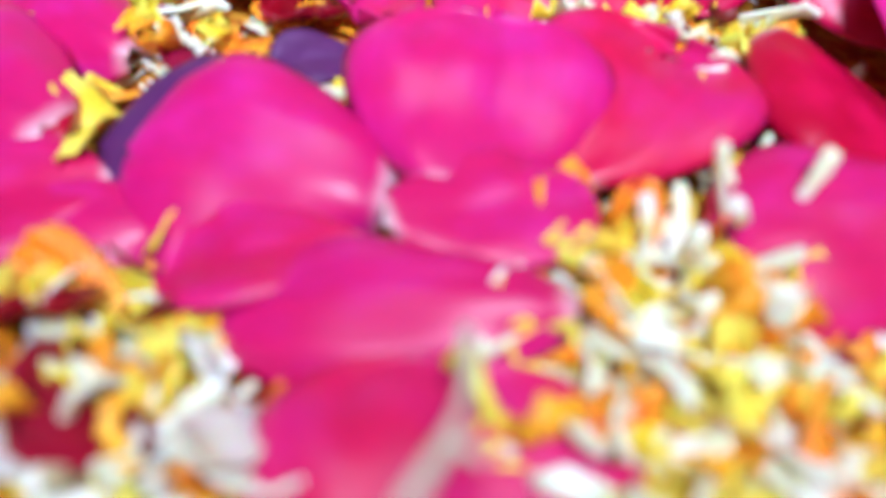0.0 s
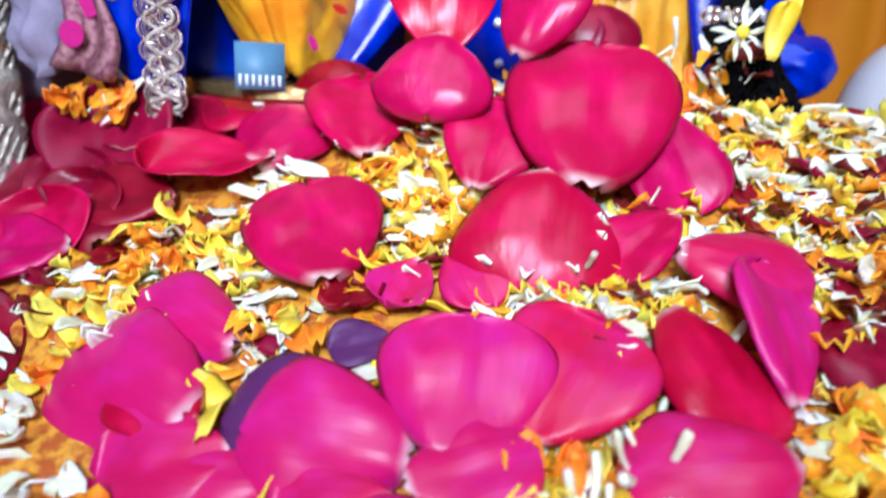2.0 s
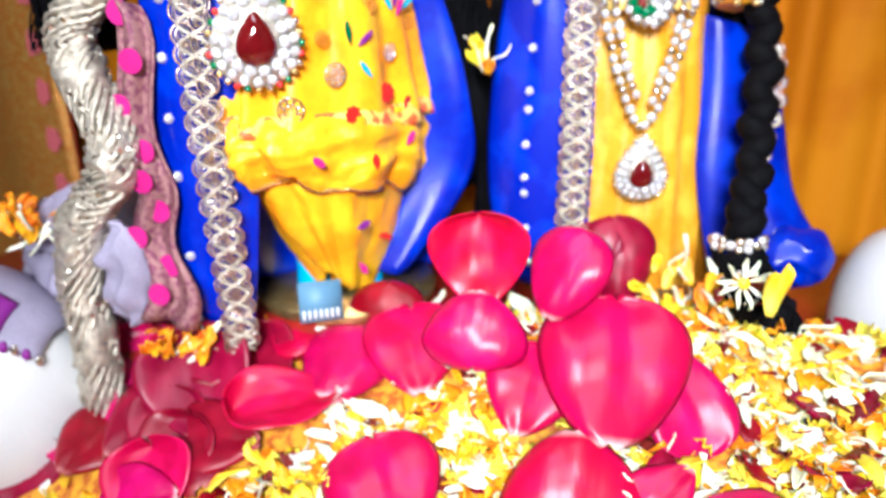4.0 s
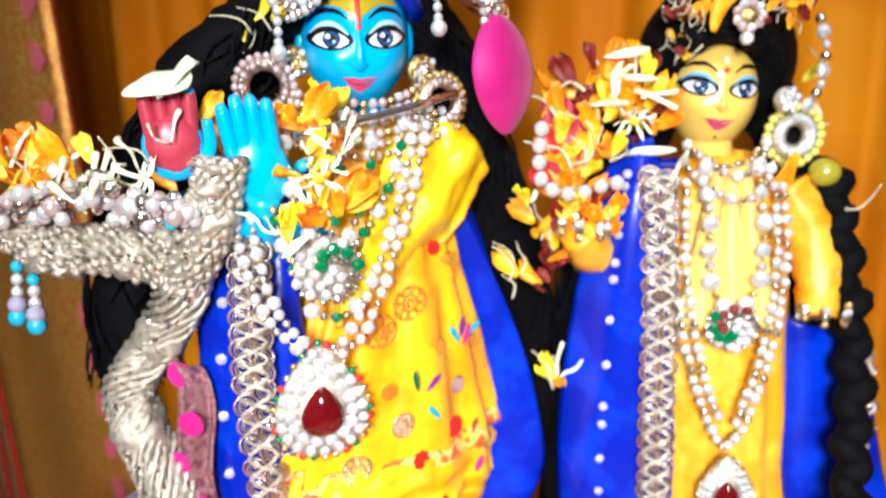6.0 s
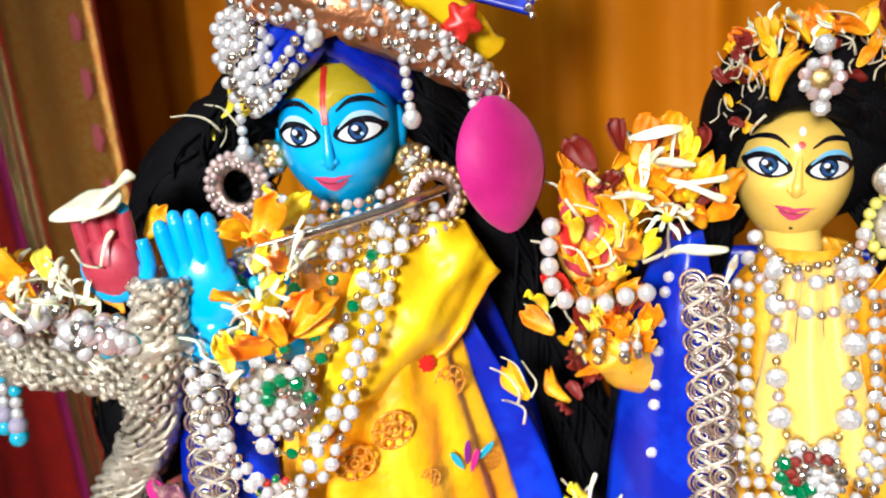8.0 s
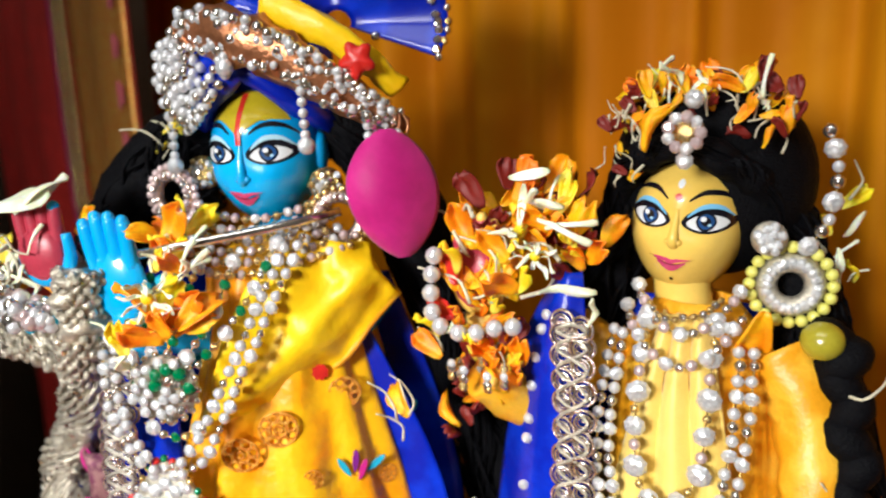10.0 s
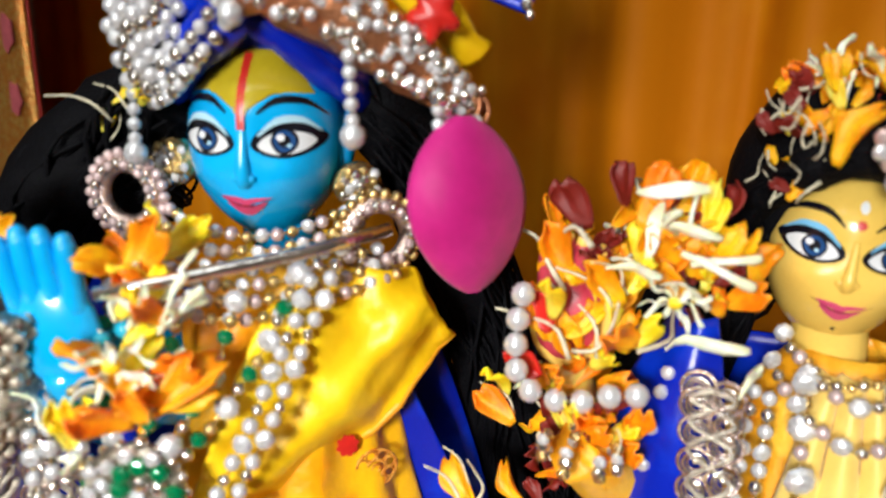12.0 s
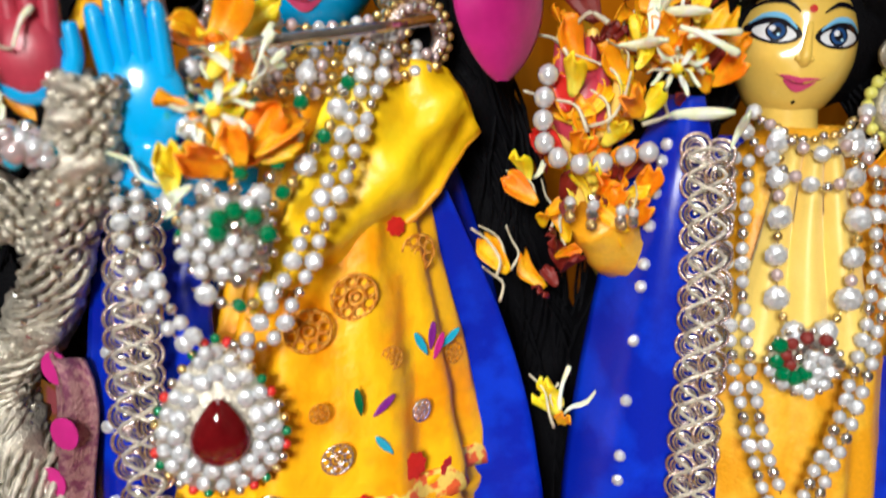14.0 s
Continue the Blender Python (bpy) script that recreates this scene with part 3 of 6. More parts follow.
def face(build, c, r, s, skin, lid, eye_w, gap, mouth_w, nose_w, brow_w):
    """A stylised painted face on a smooth egg-shaped head."""
    front, bend = head_fn(c, r, s, eye_w, gap, mouth_w)
    build.add(*ellipsoid(c, r, 96, 72, bend), skin)
    for k in (-1, 1):
        x = c[0] + k * gap
        tilt = k * 0.10
        painted(build, front, almond(x + k * 0.3 * s, eye_w + 0.1 * s, 7.0 * s, 4.0 * s, tilt, low=0.85), BLACK, 0.16)
        strip_patch(build, front, stroke([(x - k * 5.2 * s, eye_w + 1.2 * s), (x - k * 1.5 * s, eye_w + 4.2 * s), (x + k * 3 * s, eye_w + 4.4 * s), (x + k * 6.4 * s, eye_w + 1.9 * s)], 1.5 * s), lid, 0.3)
        painted(build, front, almond(x + k * 0.1 * s, eye_w - 0.3 * s, 5.4 * s, 2.5 * s, tilt, low=0.9), WHITE, 0.28)
        painted(build, front, almond(x - k * 0.2, eye_w + 0.2 * s, 2.7 * s, 2.8 * s, 0, low=1.0), BLACK, 0.40, 3)
        painted(build, front, almond(x - k * 0.2, eye_w + 0.2 * s, 2.2 * s, 2.2 * s, 0, low=1.0), IRIS, 0.48, 3)
        painted(build, front, almond(x - k * 0.2, eye_w + 0.2 * s, 1.25 * s, 1.3 * s, 0, low=1.0), BLACK, 0.55, 2)
        # catchlights painted on the iris: a white dot and a smaller pale one
        painted(build, front, almond(x - 0.9 * s, eye_w + 0.9 * s, 0.85 * s, 0.75 * s, 0, low=1.0), WHITE, 0.62, 2)
        painted(build, front, almond(x + 0.8 * s, eye_w - 0.7 * s, 0.45 * s, 0.4 * s, 0, low=1.0), LIDPALE, 0.62, 2)
        strip_patch(build, front, stroke([(x - k * 5.2 * s, brow_w - 0.8 * s), (x - k * 1.5 * s, brow_w + 1.8 * s), (x + k * 3.5 * s, brow_w + 1.5 * s), (x + k * 7.2 * s, brow_w - 1.5 * s)], 1.5 * s), BLACK, 0.25)
        build.add(*ellipsoid((c[0] + k * r[0] * 0.98, c[1] + 1, eye_w - 1), (2.2 * s, 4.0 * s, 6.5 * s), 12, 8), skin)
    # nose: a soft ridge with a rounded tip
    ridge = [(c[0], front(c[0], eye_w + 3 * s) + 0.6, eye_w + 3 * s), (c[0], front(c[0], eye_w - 3 * s) - 0.4 * s, eye_w - 3 * s), (c[0], front(c[0], nose_w) - 0.7 * s, nose_w + 0.5 * s), (c[0], front(c[0], nose_w) + 0.6, nose_w - 1.2 * s)]
    build.add(*tube(spline(ridge, 14), lambda t: (0.9 + 1.1 * t ** 2 * (1.15 - t) * 3.2) * s, 14), skin)
    for k in (-1, 1):
        build.add(*ellipsoid((c[0] + k * 1.5 * s, front(c[0], nose_w) - 0.2, nose_w), (1.1 * s, 1.1 * s, 1.0 * s), 8, 6), skin)
    # lips
    strip_patch(build, front, stroke([(c[0] - 5.2 * s, mouth_w + 1.8 * s), (c[0] - 1.6 * s, mouth_w + 1.3 * s), (c[0], mouth_w + 0.8 * s), (c[0] + 1.6 * s, mouth_w + 1.3 * s), (c[0] + 5.2 * s, mouth_w + 1.8 * s)], 1.6 * s), LIP, 0.45)
    strip_patch(build, front, stroke([(c[0] - 4.2 * s, mouth_w + 0.9 * s), (c[0] - 1.8 * s, mouth_w - 0.6 * s), (c[0], mouth_w - 1.0 * s), (c[0] + 1.8 * s, mouth_w - 0.6 * s), (c[0] + 4.2 * s, mouth_w + 0.9 * s)], 2.6 * s), LIP, 0.5)
    strip_patch(build, front, stroke([(c[0] - 6.4 * s, mouth_w + 2.2 * s), (c[0] - 2 * s, mouth_w + 0.3 * s), (c[0], mouth_w + 0.0 * s), (c[0] + 2 * s, mouth_w + 0.3 * s), (c[0] + 6.4 * s, mouth_w + 2.2 * s)], 0.3 * s), MAROON, 0.7)
    return front


def hand(build, c, w, h, mat, tilt=0.0, palm=None, curl=0.0):
    """A small open hand with its fingers up, seen from the front."""
    def put(verts):
        return [(c[0] + x * math.cos(tilt) - z * math.sin(tilt), c[1] + y, c[2] + x * math.sin(tilt) + z * math.cos(tilt)) for x, y, z in verts]
    vs, fs = ellipsoid((0, 0, 0), (w * 0.5, 3.4, h * 0.34), 16, 10)
    build.add(put(vs), fs, mat)
    if palm:
        vs, fs = ellipsoid((0, -1.2, 1), (w * 0.44, 3.0, h * 0.3), 14, 8)
        build.add(put(vs), fs, palm)
    for k in range(4):
        x = (k - 1.5) * w * 0.215
        top = h * (0.62 - 0.05 * abs(k - 1.3))
        line = spline([(x * 0.9, 0, h * 0.10), (x, -0.6, h * 0.38), (x * 1.04, -1 - curl, top)], 8)
        vs, fs = tube(line, lambda t: 2.5 * (w / 19) * (1 - 0.22 * t * t), 10)
        build.add(put(vs), fs, palm if palm else mat)
        vs, fs = ellipsoid((x * 1.04, -1 - curl, top), (1.95 * w / 19, 1.9, 2.0), 10, 6)
        build.add(put(vs), fs, mat)
    if palm:
        line = spline([(w * 0.4, -1, -h * 0.18), (w * 0.56, -2, 0), (w * 0.55, -2.5, h * 0.26)], 8)
        vs, fs = tube(line, lambda t: 2.5 * w / 19 * (1 - 0.35 * t), 9)
        build.add(put(vs), fs, mat)


blue = Build()
KC, KR = (-11, 3, 226), (17.5, 19.0, 22.5)
kfront = face(blue, KC, KR, 1.0, SKINBLUE, LIDPALE, 226.5, 8.3, 213.0, 219.0, 233.0)
painted(blue, kfront, [(KC[0] + a, w) for a, w in ((-13, 236), (-10.5, 240), (-6, 244.5), (0, 246), (6, 244.5), (10.5, 240), (13, 236), (6, 236), (1.5, 233), (0, 230), (-1.5, 233), (-6, 236))], OCHRE, 0.5, 16)
for dx in (-0.5, 0.5):
    blue.add([(KC[0] + dx * 1.6, kfront(KC[0], w, 0.75), w) for w in (229, 233, 237, 241, 244)] + [(KC[0] + dx * 0.1, kfront(KC[0], w, 0.8), w) for w in (229, 233, 237, 241, 244)], [(i, i + 1, 6 + i, 5 + i) for i in range(4)], RED)
for k, v in enumerate(blue.v):
    q = Matrix.Rotation(radians(-6), 3, "Z") @ (Vector(v) - Vector(KC)) + Vector(KC)
    blue.v[k] = (q.x, q.y, q.z)
blue.add(*tube(spline([(-10, 4, 208), (-9, 5, 198), (-6, 6, 185)], 8), 8.5, 16), SKINBLUE)
blue.add(*ellipsoid((-5, 6, 168), (22, 13, 28), 20, 14), SKINBLUE)
blue.add(*ellipsoid((-3, 8, 110), (22, 14, 60), 20, 14), SKINBLUE)
for dx in (-14, 8):
    blue.add(*tube(spline([(dx, 6, 70), (dx, 4, 40), (dx, 2, 12), (dx, 0, 6)], 10), 7, 12), SKINBLUE)
    blue.add(*ellipsoid((dx, -6, 6), (7, 13, 5), 12, 8), SKINBLUE)
blue.add(*tube(spline([(-28, 4, 180), (-42, -6, 162), (-46, -22, 170), (-45.5, -30, 184)], 16), lambda t: 7.5 - 2.6 * t, 12), SKINBLUE)
hand(blue, (-46.5, -31, 191), 18, 33, SKINBLUE, 0.13)
blue.add(*tube(spline([(20, 6, 178), (8, -6, 168), (-30, -16, 170), (-58, -26, 176), (-67, -31, 184)], 20), lambda t: 7.0 - 2.4 * t, 12), SKINBLUE)
hand(blue, (-68, -32, 199), 17, 27, SKINBLUE, 0.04, PALM)
thing("flute_player_statue", blue, KF, "glossy sky-blue painted statuette with large painted eyes and ochre forehead mark", "statue")

fair = Build()
RC, RR = (-4, 14, 204.5), (15.6, 17.5, 20.8)
rfront = face(fair, RC, RR, 0.92, SKINYEL, LIDBLUE, 207.5, 7.6, 195.3, 201.5, 213.5)
painted(fair, rfront, almond(RC[0], 213.6, 1.0, 1.0, 0, low=1.0), RED, 0.4, 2)
painted(fair, rfront, almond(RC[0], 217.0, 0.9, 1.2, 0, low=1.0), WHITE, 0.4, 2)
painted(fair, rfront, almond(RC[0], 190.6, 0.5, 0.5, 0, low=1.0), BLACK, 0.35, 2)
for k, v in enumerate(fair.v):
    q = Matrix.Rotation(radians(5), 3, "Y") @ (Vector(v) - Vector(RC)) + Vector(RC)
    fair.v[k] = (q.x, q.y, q.z)
fair.add(*tube(spline([(-5, 10, 192), (-4, 10, 182), (-3, 11, 172)], 8), 8, 16), SKINYEL)
fair.add(*ellipsoid((-2, 10, 155), (22, 12, 26), 20, 14), SKINYEL)
fair.add(*ellipsoid((0, 10, 80), (24, 14, 78), 20, 14), SKINYEL)
fair.add(*tube(spline([(-24, 8, 168), (-44, 2, 145), (-54, -8, 160), (-58, -12, 178)], 16), lambda t: 7.5 - 2.5 * t, 12), SKINYEL)
hand(fair, (-59, -13, 188), 17, 32, SKINYEL, -0.05, PALM)
thing("companion_statue", fair, RF, "glossy cream-yellow painted statuette with large blue-lidded eyes", "statue")
for m, w in ((KF, 34), (RF, 40)):
    base = holder("round_pedestal", m @ pose(0, 0.006, -0.004), "round red pedestal with a gilt rim", "pedestal", "pedestals under the statues")
    part("drum", Build().add(*tube([(0, 0, z) for z in (0, 2, 10, 14, 16)], lambda t: w + 8 - 5 * t, 40), LACQUER), base)
    part("rim", Build().add(*tube([(0, 0, z) for z in (16, 17, 19, 20)], lambda t: w + 4, 40), GOLD), base, "gilt rim")

# ---- clothes and jewels of the flute player ----


def lerp_profile(rows, w):
    """Linear profile through (w, a, b, ...) rows, highest first."""
    for p, q in zip(rows, rows[1:]):
        if w >= q[0]:
            t = (p[0] - w) / (p[0] - q[0]) if p[0] != q[0] else 0
            t = min(max(t, 0), 1)
            return [a + (b - a) * t for a, b in zip(p[1:], q[1:])]
    return list(rows[-1][1:])


def skirt_fn(rows, cx, cy, pleats, depth, shear, seed=0.0):
    """A pleated skirt round an upright axis; rows: (height, half width, half depth)."""
    def fn(u, v):
        w = rows[0][0] + (rows[-1][0] - rows[0][0]) * v
        rx, ry = lerp_profile(rows, w)
        a = 2 * math.pi * u
        k = 1 + depth * (0.35 + 0.65 * v) * math.sin(a * pleats + 1.7 * math.sin(3 * a + seed) + v * 0.8) * 0.03 + 0.03 * noise.noise(Vector((math.cos(a) * 2, math.sin(a) * 2, v * 3 + seed))) + 0.035 * noise.noise(Vector((math.cos(a) * 5 + v * 3, math.sin(a) * 5, v * 9 + seed))) + 0.028 * abs(noise.noise(Vector((math.cos(a) * 9 + v * 5, math.sin(a) * 9, v * 12 + seed))))
        x = cx + rx * k * math.sin(a)
        y = cy + ry * k * math.cos(a)
        return (x, y + shear * (x - cx), w + 2.0 * math.sin(a * pleats * 0.5 + seed) * v)
    return fn


def skirt_front(rows, cx, cy, shear, x, w, off):
    rx, ry = lerp_profile(rows, w)
    q = min(abs((x - cx) / rx), 0.97)
    return cy - ry * math.sqrt(1 - q * q) * 1.05 + shear * (x - cx) - off


K_ROWS = [(203, 9, 9), (192, 22, 15), (178, 22, 18), (165, 24, 20), (140, 30, 24), (110, 38, 27), (86, 43, 29)]
robe = holder("robe", KF, "yellow-orange silk robe with embroidered flowers and a gold hem", "robe")
part("skirt", Build().add(*sheet(skirt_fn(K_ROWS, -5, -2, 13, 2.6, 0.33), 180, 26, 0.8), ROBE), robe)
hem_rows = [(93, 41.5, 28.3), (85, 43.6, 29.6)]
part("hem", Build().add(*sheet(skirt_fn(hem_rows, -5, -2.4, 13, 2.6, 0.33), 150, 3, 1.4), material("hem_print", (0.8, 0.12, 0.03), 0.45, scale=320, vary=0.3, second=(0.86, 0.6, 0.12), mixlo=0.48, mixhi=0.55)), robe, "red and gold printed hem")
D_ROWS = [(92, 34, 24), (66, 32, 24), (45, 24, 20), (20, 10, 10)]


def dhoti_fn(u, v):
    x, y, z = skirt_fn(D_ROWS, -8, -3, 9, 3.0, 0.33, 2.0)(u, v)
    return (x + 6 * v, y, z + 5 * math.sin(6.28 * u * 2) * v)


dhoti = holder("lower_cloth", KF, "gathered yellow silk lower cloth with gold edging", "cloth")
part("cloth", Build().add(*sheet(dhoti_fn, 140, 30, 0.8), ROBE), dhoti)


def tier_fn(rows, cx, seed):
    """A gathered tier of the lower cloth, puffed and creased."""
    base = skirt_fn(rows, cx, -3.5, 11, 3.2, 0.33, seed)

    def fn(u, v):
        x, y, z = base(u, v)
        c = 3.0 * noise.noise(Vector((x * 0.09, y * 0.09, z * 0.16 + seed))) + 1.8 * abs(noise.noise(Vector((x * 0.2, y * 0.2, z * 0.3 + seed))))
        return (x + 0.4 * c, y - c, z - 0.16 * (x - cx) * v + 1.5 * c * v)
    return fn


tier = tier_fn([(92, 39, 27), (84, 42, 31), (74, 42, 31), (66, 37, 28), (63, 33, 26)], -7, 6.0)
part("upper_tier", Build().add(*sheet(tier, 140, 24, 0.8), ROBE), dhoti, "puffed upper tier of creased yellow silk")
part("tier_edge", Build().add(*tube([tier(k / 140, 0.98) for k in range(141)], 0.8, 6), GOLD), dhoti, "gold edging cord")
for k, (x, z, m) in enumerate(((-14, 76, MAGENTA), (6, 72, RED), (20, 78, MAGENTA), (-2, 50, PURPLE), (8, 44, RED), (0, 34, MAGENTA))):
    rows = ((92, 40, 30), (60, 36, 27), (20, 12, 12))
    ob = part("printed_leaf", Build().add(*petal(6, 3, 0.1, 0.05, 0.02, 3.0 + k, 5, 0.4), m), dhoti)
    ob.matrix_local = pose(x * MM, skirt_front(rows, -6, -4, 0.33, x, z, 4.5) * MM, z * MM, 0, 0, 20) @ pose(0, 0, 0, 90, 0, 0) @ pose(0, 0, 0, 0, 0, 50 - 40 * k)
# embroidery on the robe
flower_disc = {m.name: Build().add(*disc((0, 0, 0), 4.4, 0.3, 40, 0.1, 8), m).mesh("medallion", smooth=False) for m in (RED,)}
for m in (THREAD, SEQUIN):
    b = Build()
    for k in range(8):
        b.add(*ring((3.6 * math.cos(k * 0.785), 0, 3.6 * math.sin(k * 0.785)), 1.25, 0.3, 12, 5), m)
    for r in (1.0, 2.2, 5.0):
        b.add(*ring((0, 0, 0), r, 0.35, 20, 5), m)
    flower_disc[m.name] = b.mesh("medallion")
for x, w, m, s in ((14, 152, THREAD, 1.0), (-3, 145, THREAD, 1.15), (-14, 138, THREAD, 1.1), (6, 128, THREAD, 0.6), (24, 150, RED, 0.6), (8, 160, RED, 0.55), (-8, 158, RED, 0.6), (34, 100, RED, 0.9), (30, 108, RED, 0.5), (12, 98, RED, 0.8), (-2, 92, RED, 0.7), (22, 93, RED, 0.6), (-24, 95, SEQUIN, 0.9), (25, 122, THREAD, 0.6), (-12, 118, THREAD, 0.5), (14, 112, SEQUIN, 0.6), (-8, 106, SEQUIN, 0.8)):
    ob = part("medallion", flower_disc[m.name], robe)
    ob.location = (x * MM, skirt_front(K_ROWS, -5, -2, 0.33, x, w, 1.2) * MM, w * MM)
    ob.scale, ob.rotation_euler = (s, 1, s), (0.1, w, 0.33 + 0.012 * x)
leafs = {m.name: Build().add(*petal(7.5, 2.2, 0.1, 0.05, 0.02, 3.0, 5, 0.4), m).mesh("embroidered_leaf") for m in (TURQ, PURPLE, EMERALD, MAGENTA)}
for x, w, m, a in ((16, 126, TURQ, 30), (17, 127, PURPLE, -5), (20, 126, TURQ, -50), (18, 124, MAGENTA, -20), (-2, 116, EMERALD, 10), (1, 115, PURPLE, -50), (29, 140, PURPLE, 20), (30, 137, TURQ, -30), (31, 118, EMERALD, 0), (6, 104, TURQ, 40)):
    ob = part("embroidered_leaf", leafs[m.name], robe)
    ob.matrix_local = pose(x * MM, skirt_front(K_ROWS, -5, -2, 0.33, x, w, 2.0) * MM, w * MM, 0, 0, 20) @ pose(0, 0, 0, 90, 0, 0) @ pose(0, 0, 0, 0, 0, a)


def shawl_fn(u, v):
    top = spline([(-8, 0, 193), (2, 0, 199), (12, 0, 200), (22, 0, 198)], 20)[int(round(u * 20))]
    bot = spline([(-27, 0, 143), (-8, 0, 150), (14, 0, 163), (31, 0, 182)], 20)[int(round(u * 20))]
    x, w = top.x + (bot.x - top.x) * v, top.z + (bot.z - top.z) * v
    y = -17 + 0.42 * (x + 5) - 10 * math.sin(math.pi * min(1, v * 0.75 + 0.12)) + 1.6 * math.sin(u * 7 + v * 11) * v + 0.9 * math.sin(u * 16 - v * 7) + 5 * max(0, u - 0.75) * 4 * 0.5
    y += 3.2 * noise.noise(Vector((x * 0.09, w * 0.05, 3.0))) + 2.2 * noise.noise(Vector((x * 0.22, w * 0.16, 7.0))) - 1.5 * max(0.0, math.sin(u * 5.5 + v * 8.0)) ** 3
    return (x, y, w + 1.2 * math.sin(u * 9) * v + 1.5 * noise.noise(Vector((x * 0.15, v, 1.0))) * v)


shawl = holder("shoulder_shawl", KF, "bright yellow satin shawl folded over the shoulder", "shawl")
part("cloth", Build().add(*sheet(shawl_fn, 20, 36, 1.6), YELCLOTH), shawl)
part("rolled_edge", Build().add(*tube([shawl_fn(k / 20, 1.0) for k in range(21)], 1.1, 8), PALECLOTH), shawl, "pale rolled fringe edge")


def strip_fn(left, right, y0, bulge, folds=2.0, seed=0.0):
    """A hanging cloth strip between two edges given as (x, y, w) rows."""
    def fn(u, v):
        a = spline(left, 30)[int(round(v * 30))]
        b = spline(right, 30)[int(round(v * 30))]
        p = a + (b - a) * u
        return (p.x, p.y + y0 - bulge * math.sin(math.pi * u) + 1.6 * math.sin(u * folds * 6.28 + v * 3 + seed) * (0.3 + 0.7 * v), p.z)
    return fn


cloak = holder("blue_cloak", KF, "royal blue satin cloak with silver lace and sequins", "cloak", "blue cloaks of the statues")
cl = strip_fn([(-50, -4, 194), (-62, -10, 165), (-69, -12, 120), (-68, -13, 70), (-64, -14, 22)], [(-38, -10, 194), (-37, -22, 150), (-35, -26, 110), (-36, -26, 60), (-42, -24, 4)], 0, 4)
part("left_panel", Build().add(*sheet(cl, 20, 30, 1.0), BLUECLOTH), cloak)
cr = strip_fn([(6, 4, 176), (10, 6, 140), (14, 8, 100), (8, 4, 60), (2, 0, 24)], [(20, -6, 173), (40, -4, 128), (49, -8, 92), (50, -8, 60), (22, -10, 22)], 0, 3, 1.5, 1.0)
part("right_panel", Build().add(*sheet(cr, 20, 30, 1.0), BLUECLOTH), cloak)
back = strip_fn([(-66, 10, 185), (-70, 14, 120), (-66, 16, 15)], [(24, 12, 185), (46, 14, 110), (44, 14, 15)], 0, -6, 4)
part("back_panel", Build().add(*sheet(back, 30, 30, 1.0), BLUECLOTH), cloak)
for x, w in ((-58, 172), (-61, 160), (-64, 138), (-64, 118), (-64, 100), (-62, 84), (-62, 66), (-60, 46)):
    p = cl(0.18, (194 - w) / 172)
    gem(cloak, (p[0], p[1] - 1.5, p[2]), 1.9, GEM, "sequin")
LACE_UNIT = Build()
LACE_UNIT.add(*ring((0, 0, 0), 4.3, 0.62, 18, 6), ROSEGOLD)
LACE_UNIT.add(*ring((0, -0.5, 0), 2.9, 0.45, 16, 5), SEQUIN)
LACE_UNIT.add(*ring((0, -0.4, 0), 1.9, 0.42, 14, 5), ROSEGOLD)
LACE_UNIT.add(*disc((0, 0.2, 0), 1.0, 0.5, 10, 0.6), SEQUIN)
LACE_UNIT = LACE_UNIT.mesh("lace_loop")


def lace(parent, line, width, step=3.1):
    """A lace braid: two rows of loops along a line, with a wavy cord."""
    pts = spline(line, 120)
    length = sum((b - a).length for a, b in zip(pts, pts[1:]))
    n = int(length / step)
    for k in range(n):
        p = pts[int(k / n * 120)]
        d = (pts[min(int(k / n * 120) + 1, 120)] - p).normalized()
        side = d.cross(Vector((0, 1, 0))).normalized()
        q = p + side * (width * 0.27 * (1 if k % 2 else -1))
        ob = part("lace_loop", LACE_UNIT, parent)
        ob.location = (q.x * MM, (q.y - 0.3 * (k % 2)) * MM, q.z * MM)
        ob.rotation_euler = (rnd.uniform(-0.15, 0.15), k, rnd.uniform(-0.3, 0.3))
        ob.scale = [width / 13.0] * 3
    for ph in (0, math.pi):
        cord = []
        for i, p in enumerate(pts):
            d = (pts[min(i + 1, 120)] - pts[max(i - 1, 0)]).normalized()
            side = d.cross(Vector((0, 1, 0))).normalized()
            cord.append(p + side * width * 0.42 * math.sin(i / 120 * n * math.pi / 2 + ph) + Vector((0, -1.0, 0)))
        part("lace_cord", Build().add(*tube(cord, 0.5, 6), SILVER), parent)


lace(cloak, [(-50, -26, 176), (-52, -30, 150), (-53, -31, 120), (-51, -31, 80), (-48, -30, 40), (-46, -29, 6)], 10.5)


def strand(name, m, lines, pattern, label, gap=0.15):
    """A string of beads along lines; pattern: (radius, material, 'bead' or 'gem') in turn."""
    ob = holder(name, m, label, "necklace")
    for line in lines:
        pts = spline(line, 200)
        part("thread", Build().add(*tube(pts[::4], 0.25, 5), GOLD), ob)
        k, s, at = 0, 0.0, 0.0
        need = pattern[0][0]
        for a, b in zip(pts, pts[1:]):
            s += (b - a).length
            if s - at >= need:
                r, mat, kind = pattern[k % len(pattern)]
                (bead if kind == "bead" else gem)(ob, b + Vector((rnd.uniform(-.3, .3), rnd.uniform(-.4, .2), rnd.uniform(-.3, .3))), r, mat)
                k += 1
                at = s
                need = r + pattern[k % len(pattern)][0] + gap
    return ob


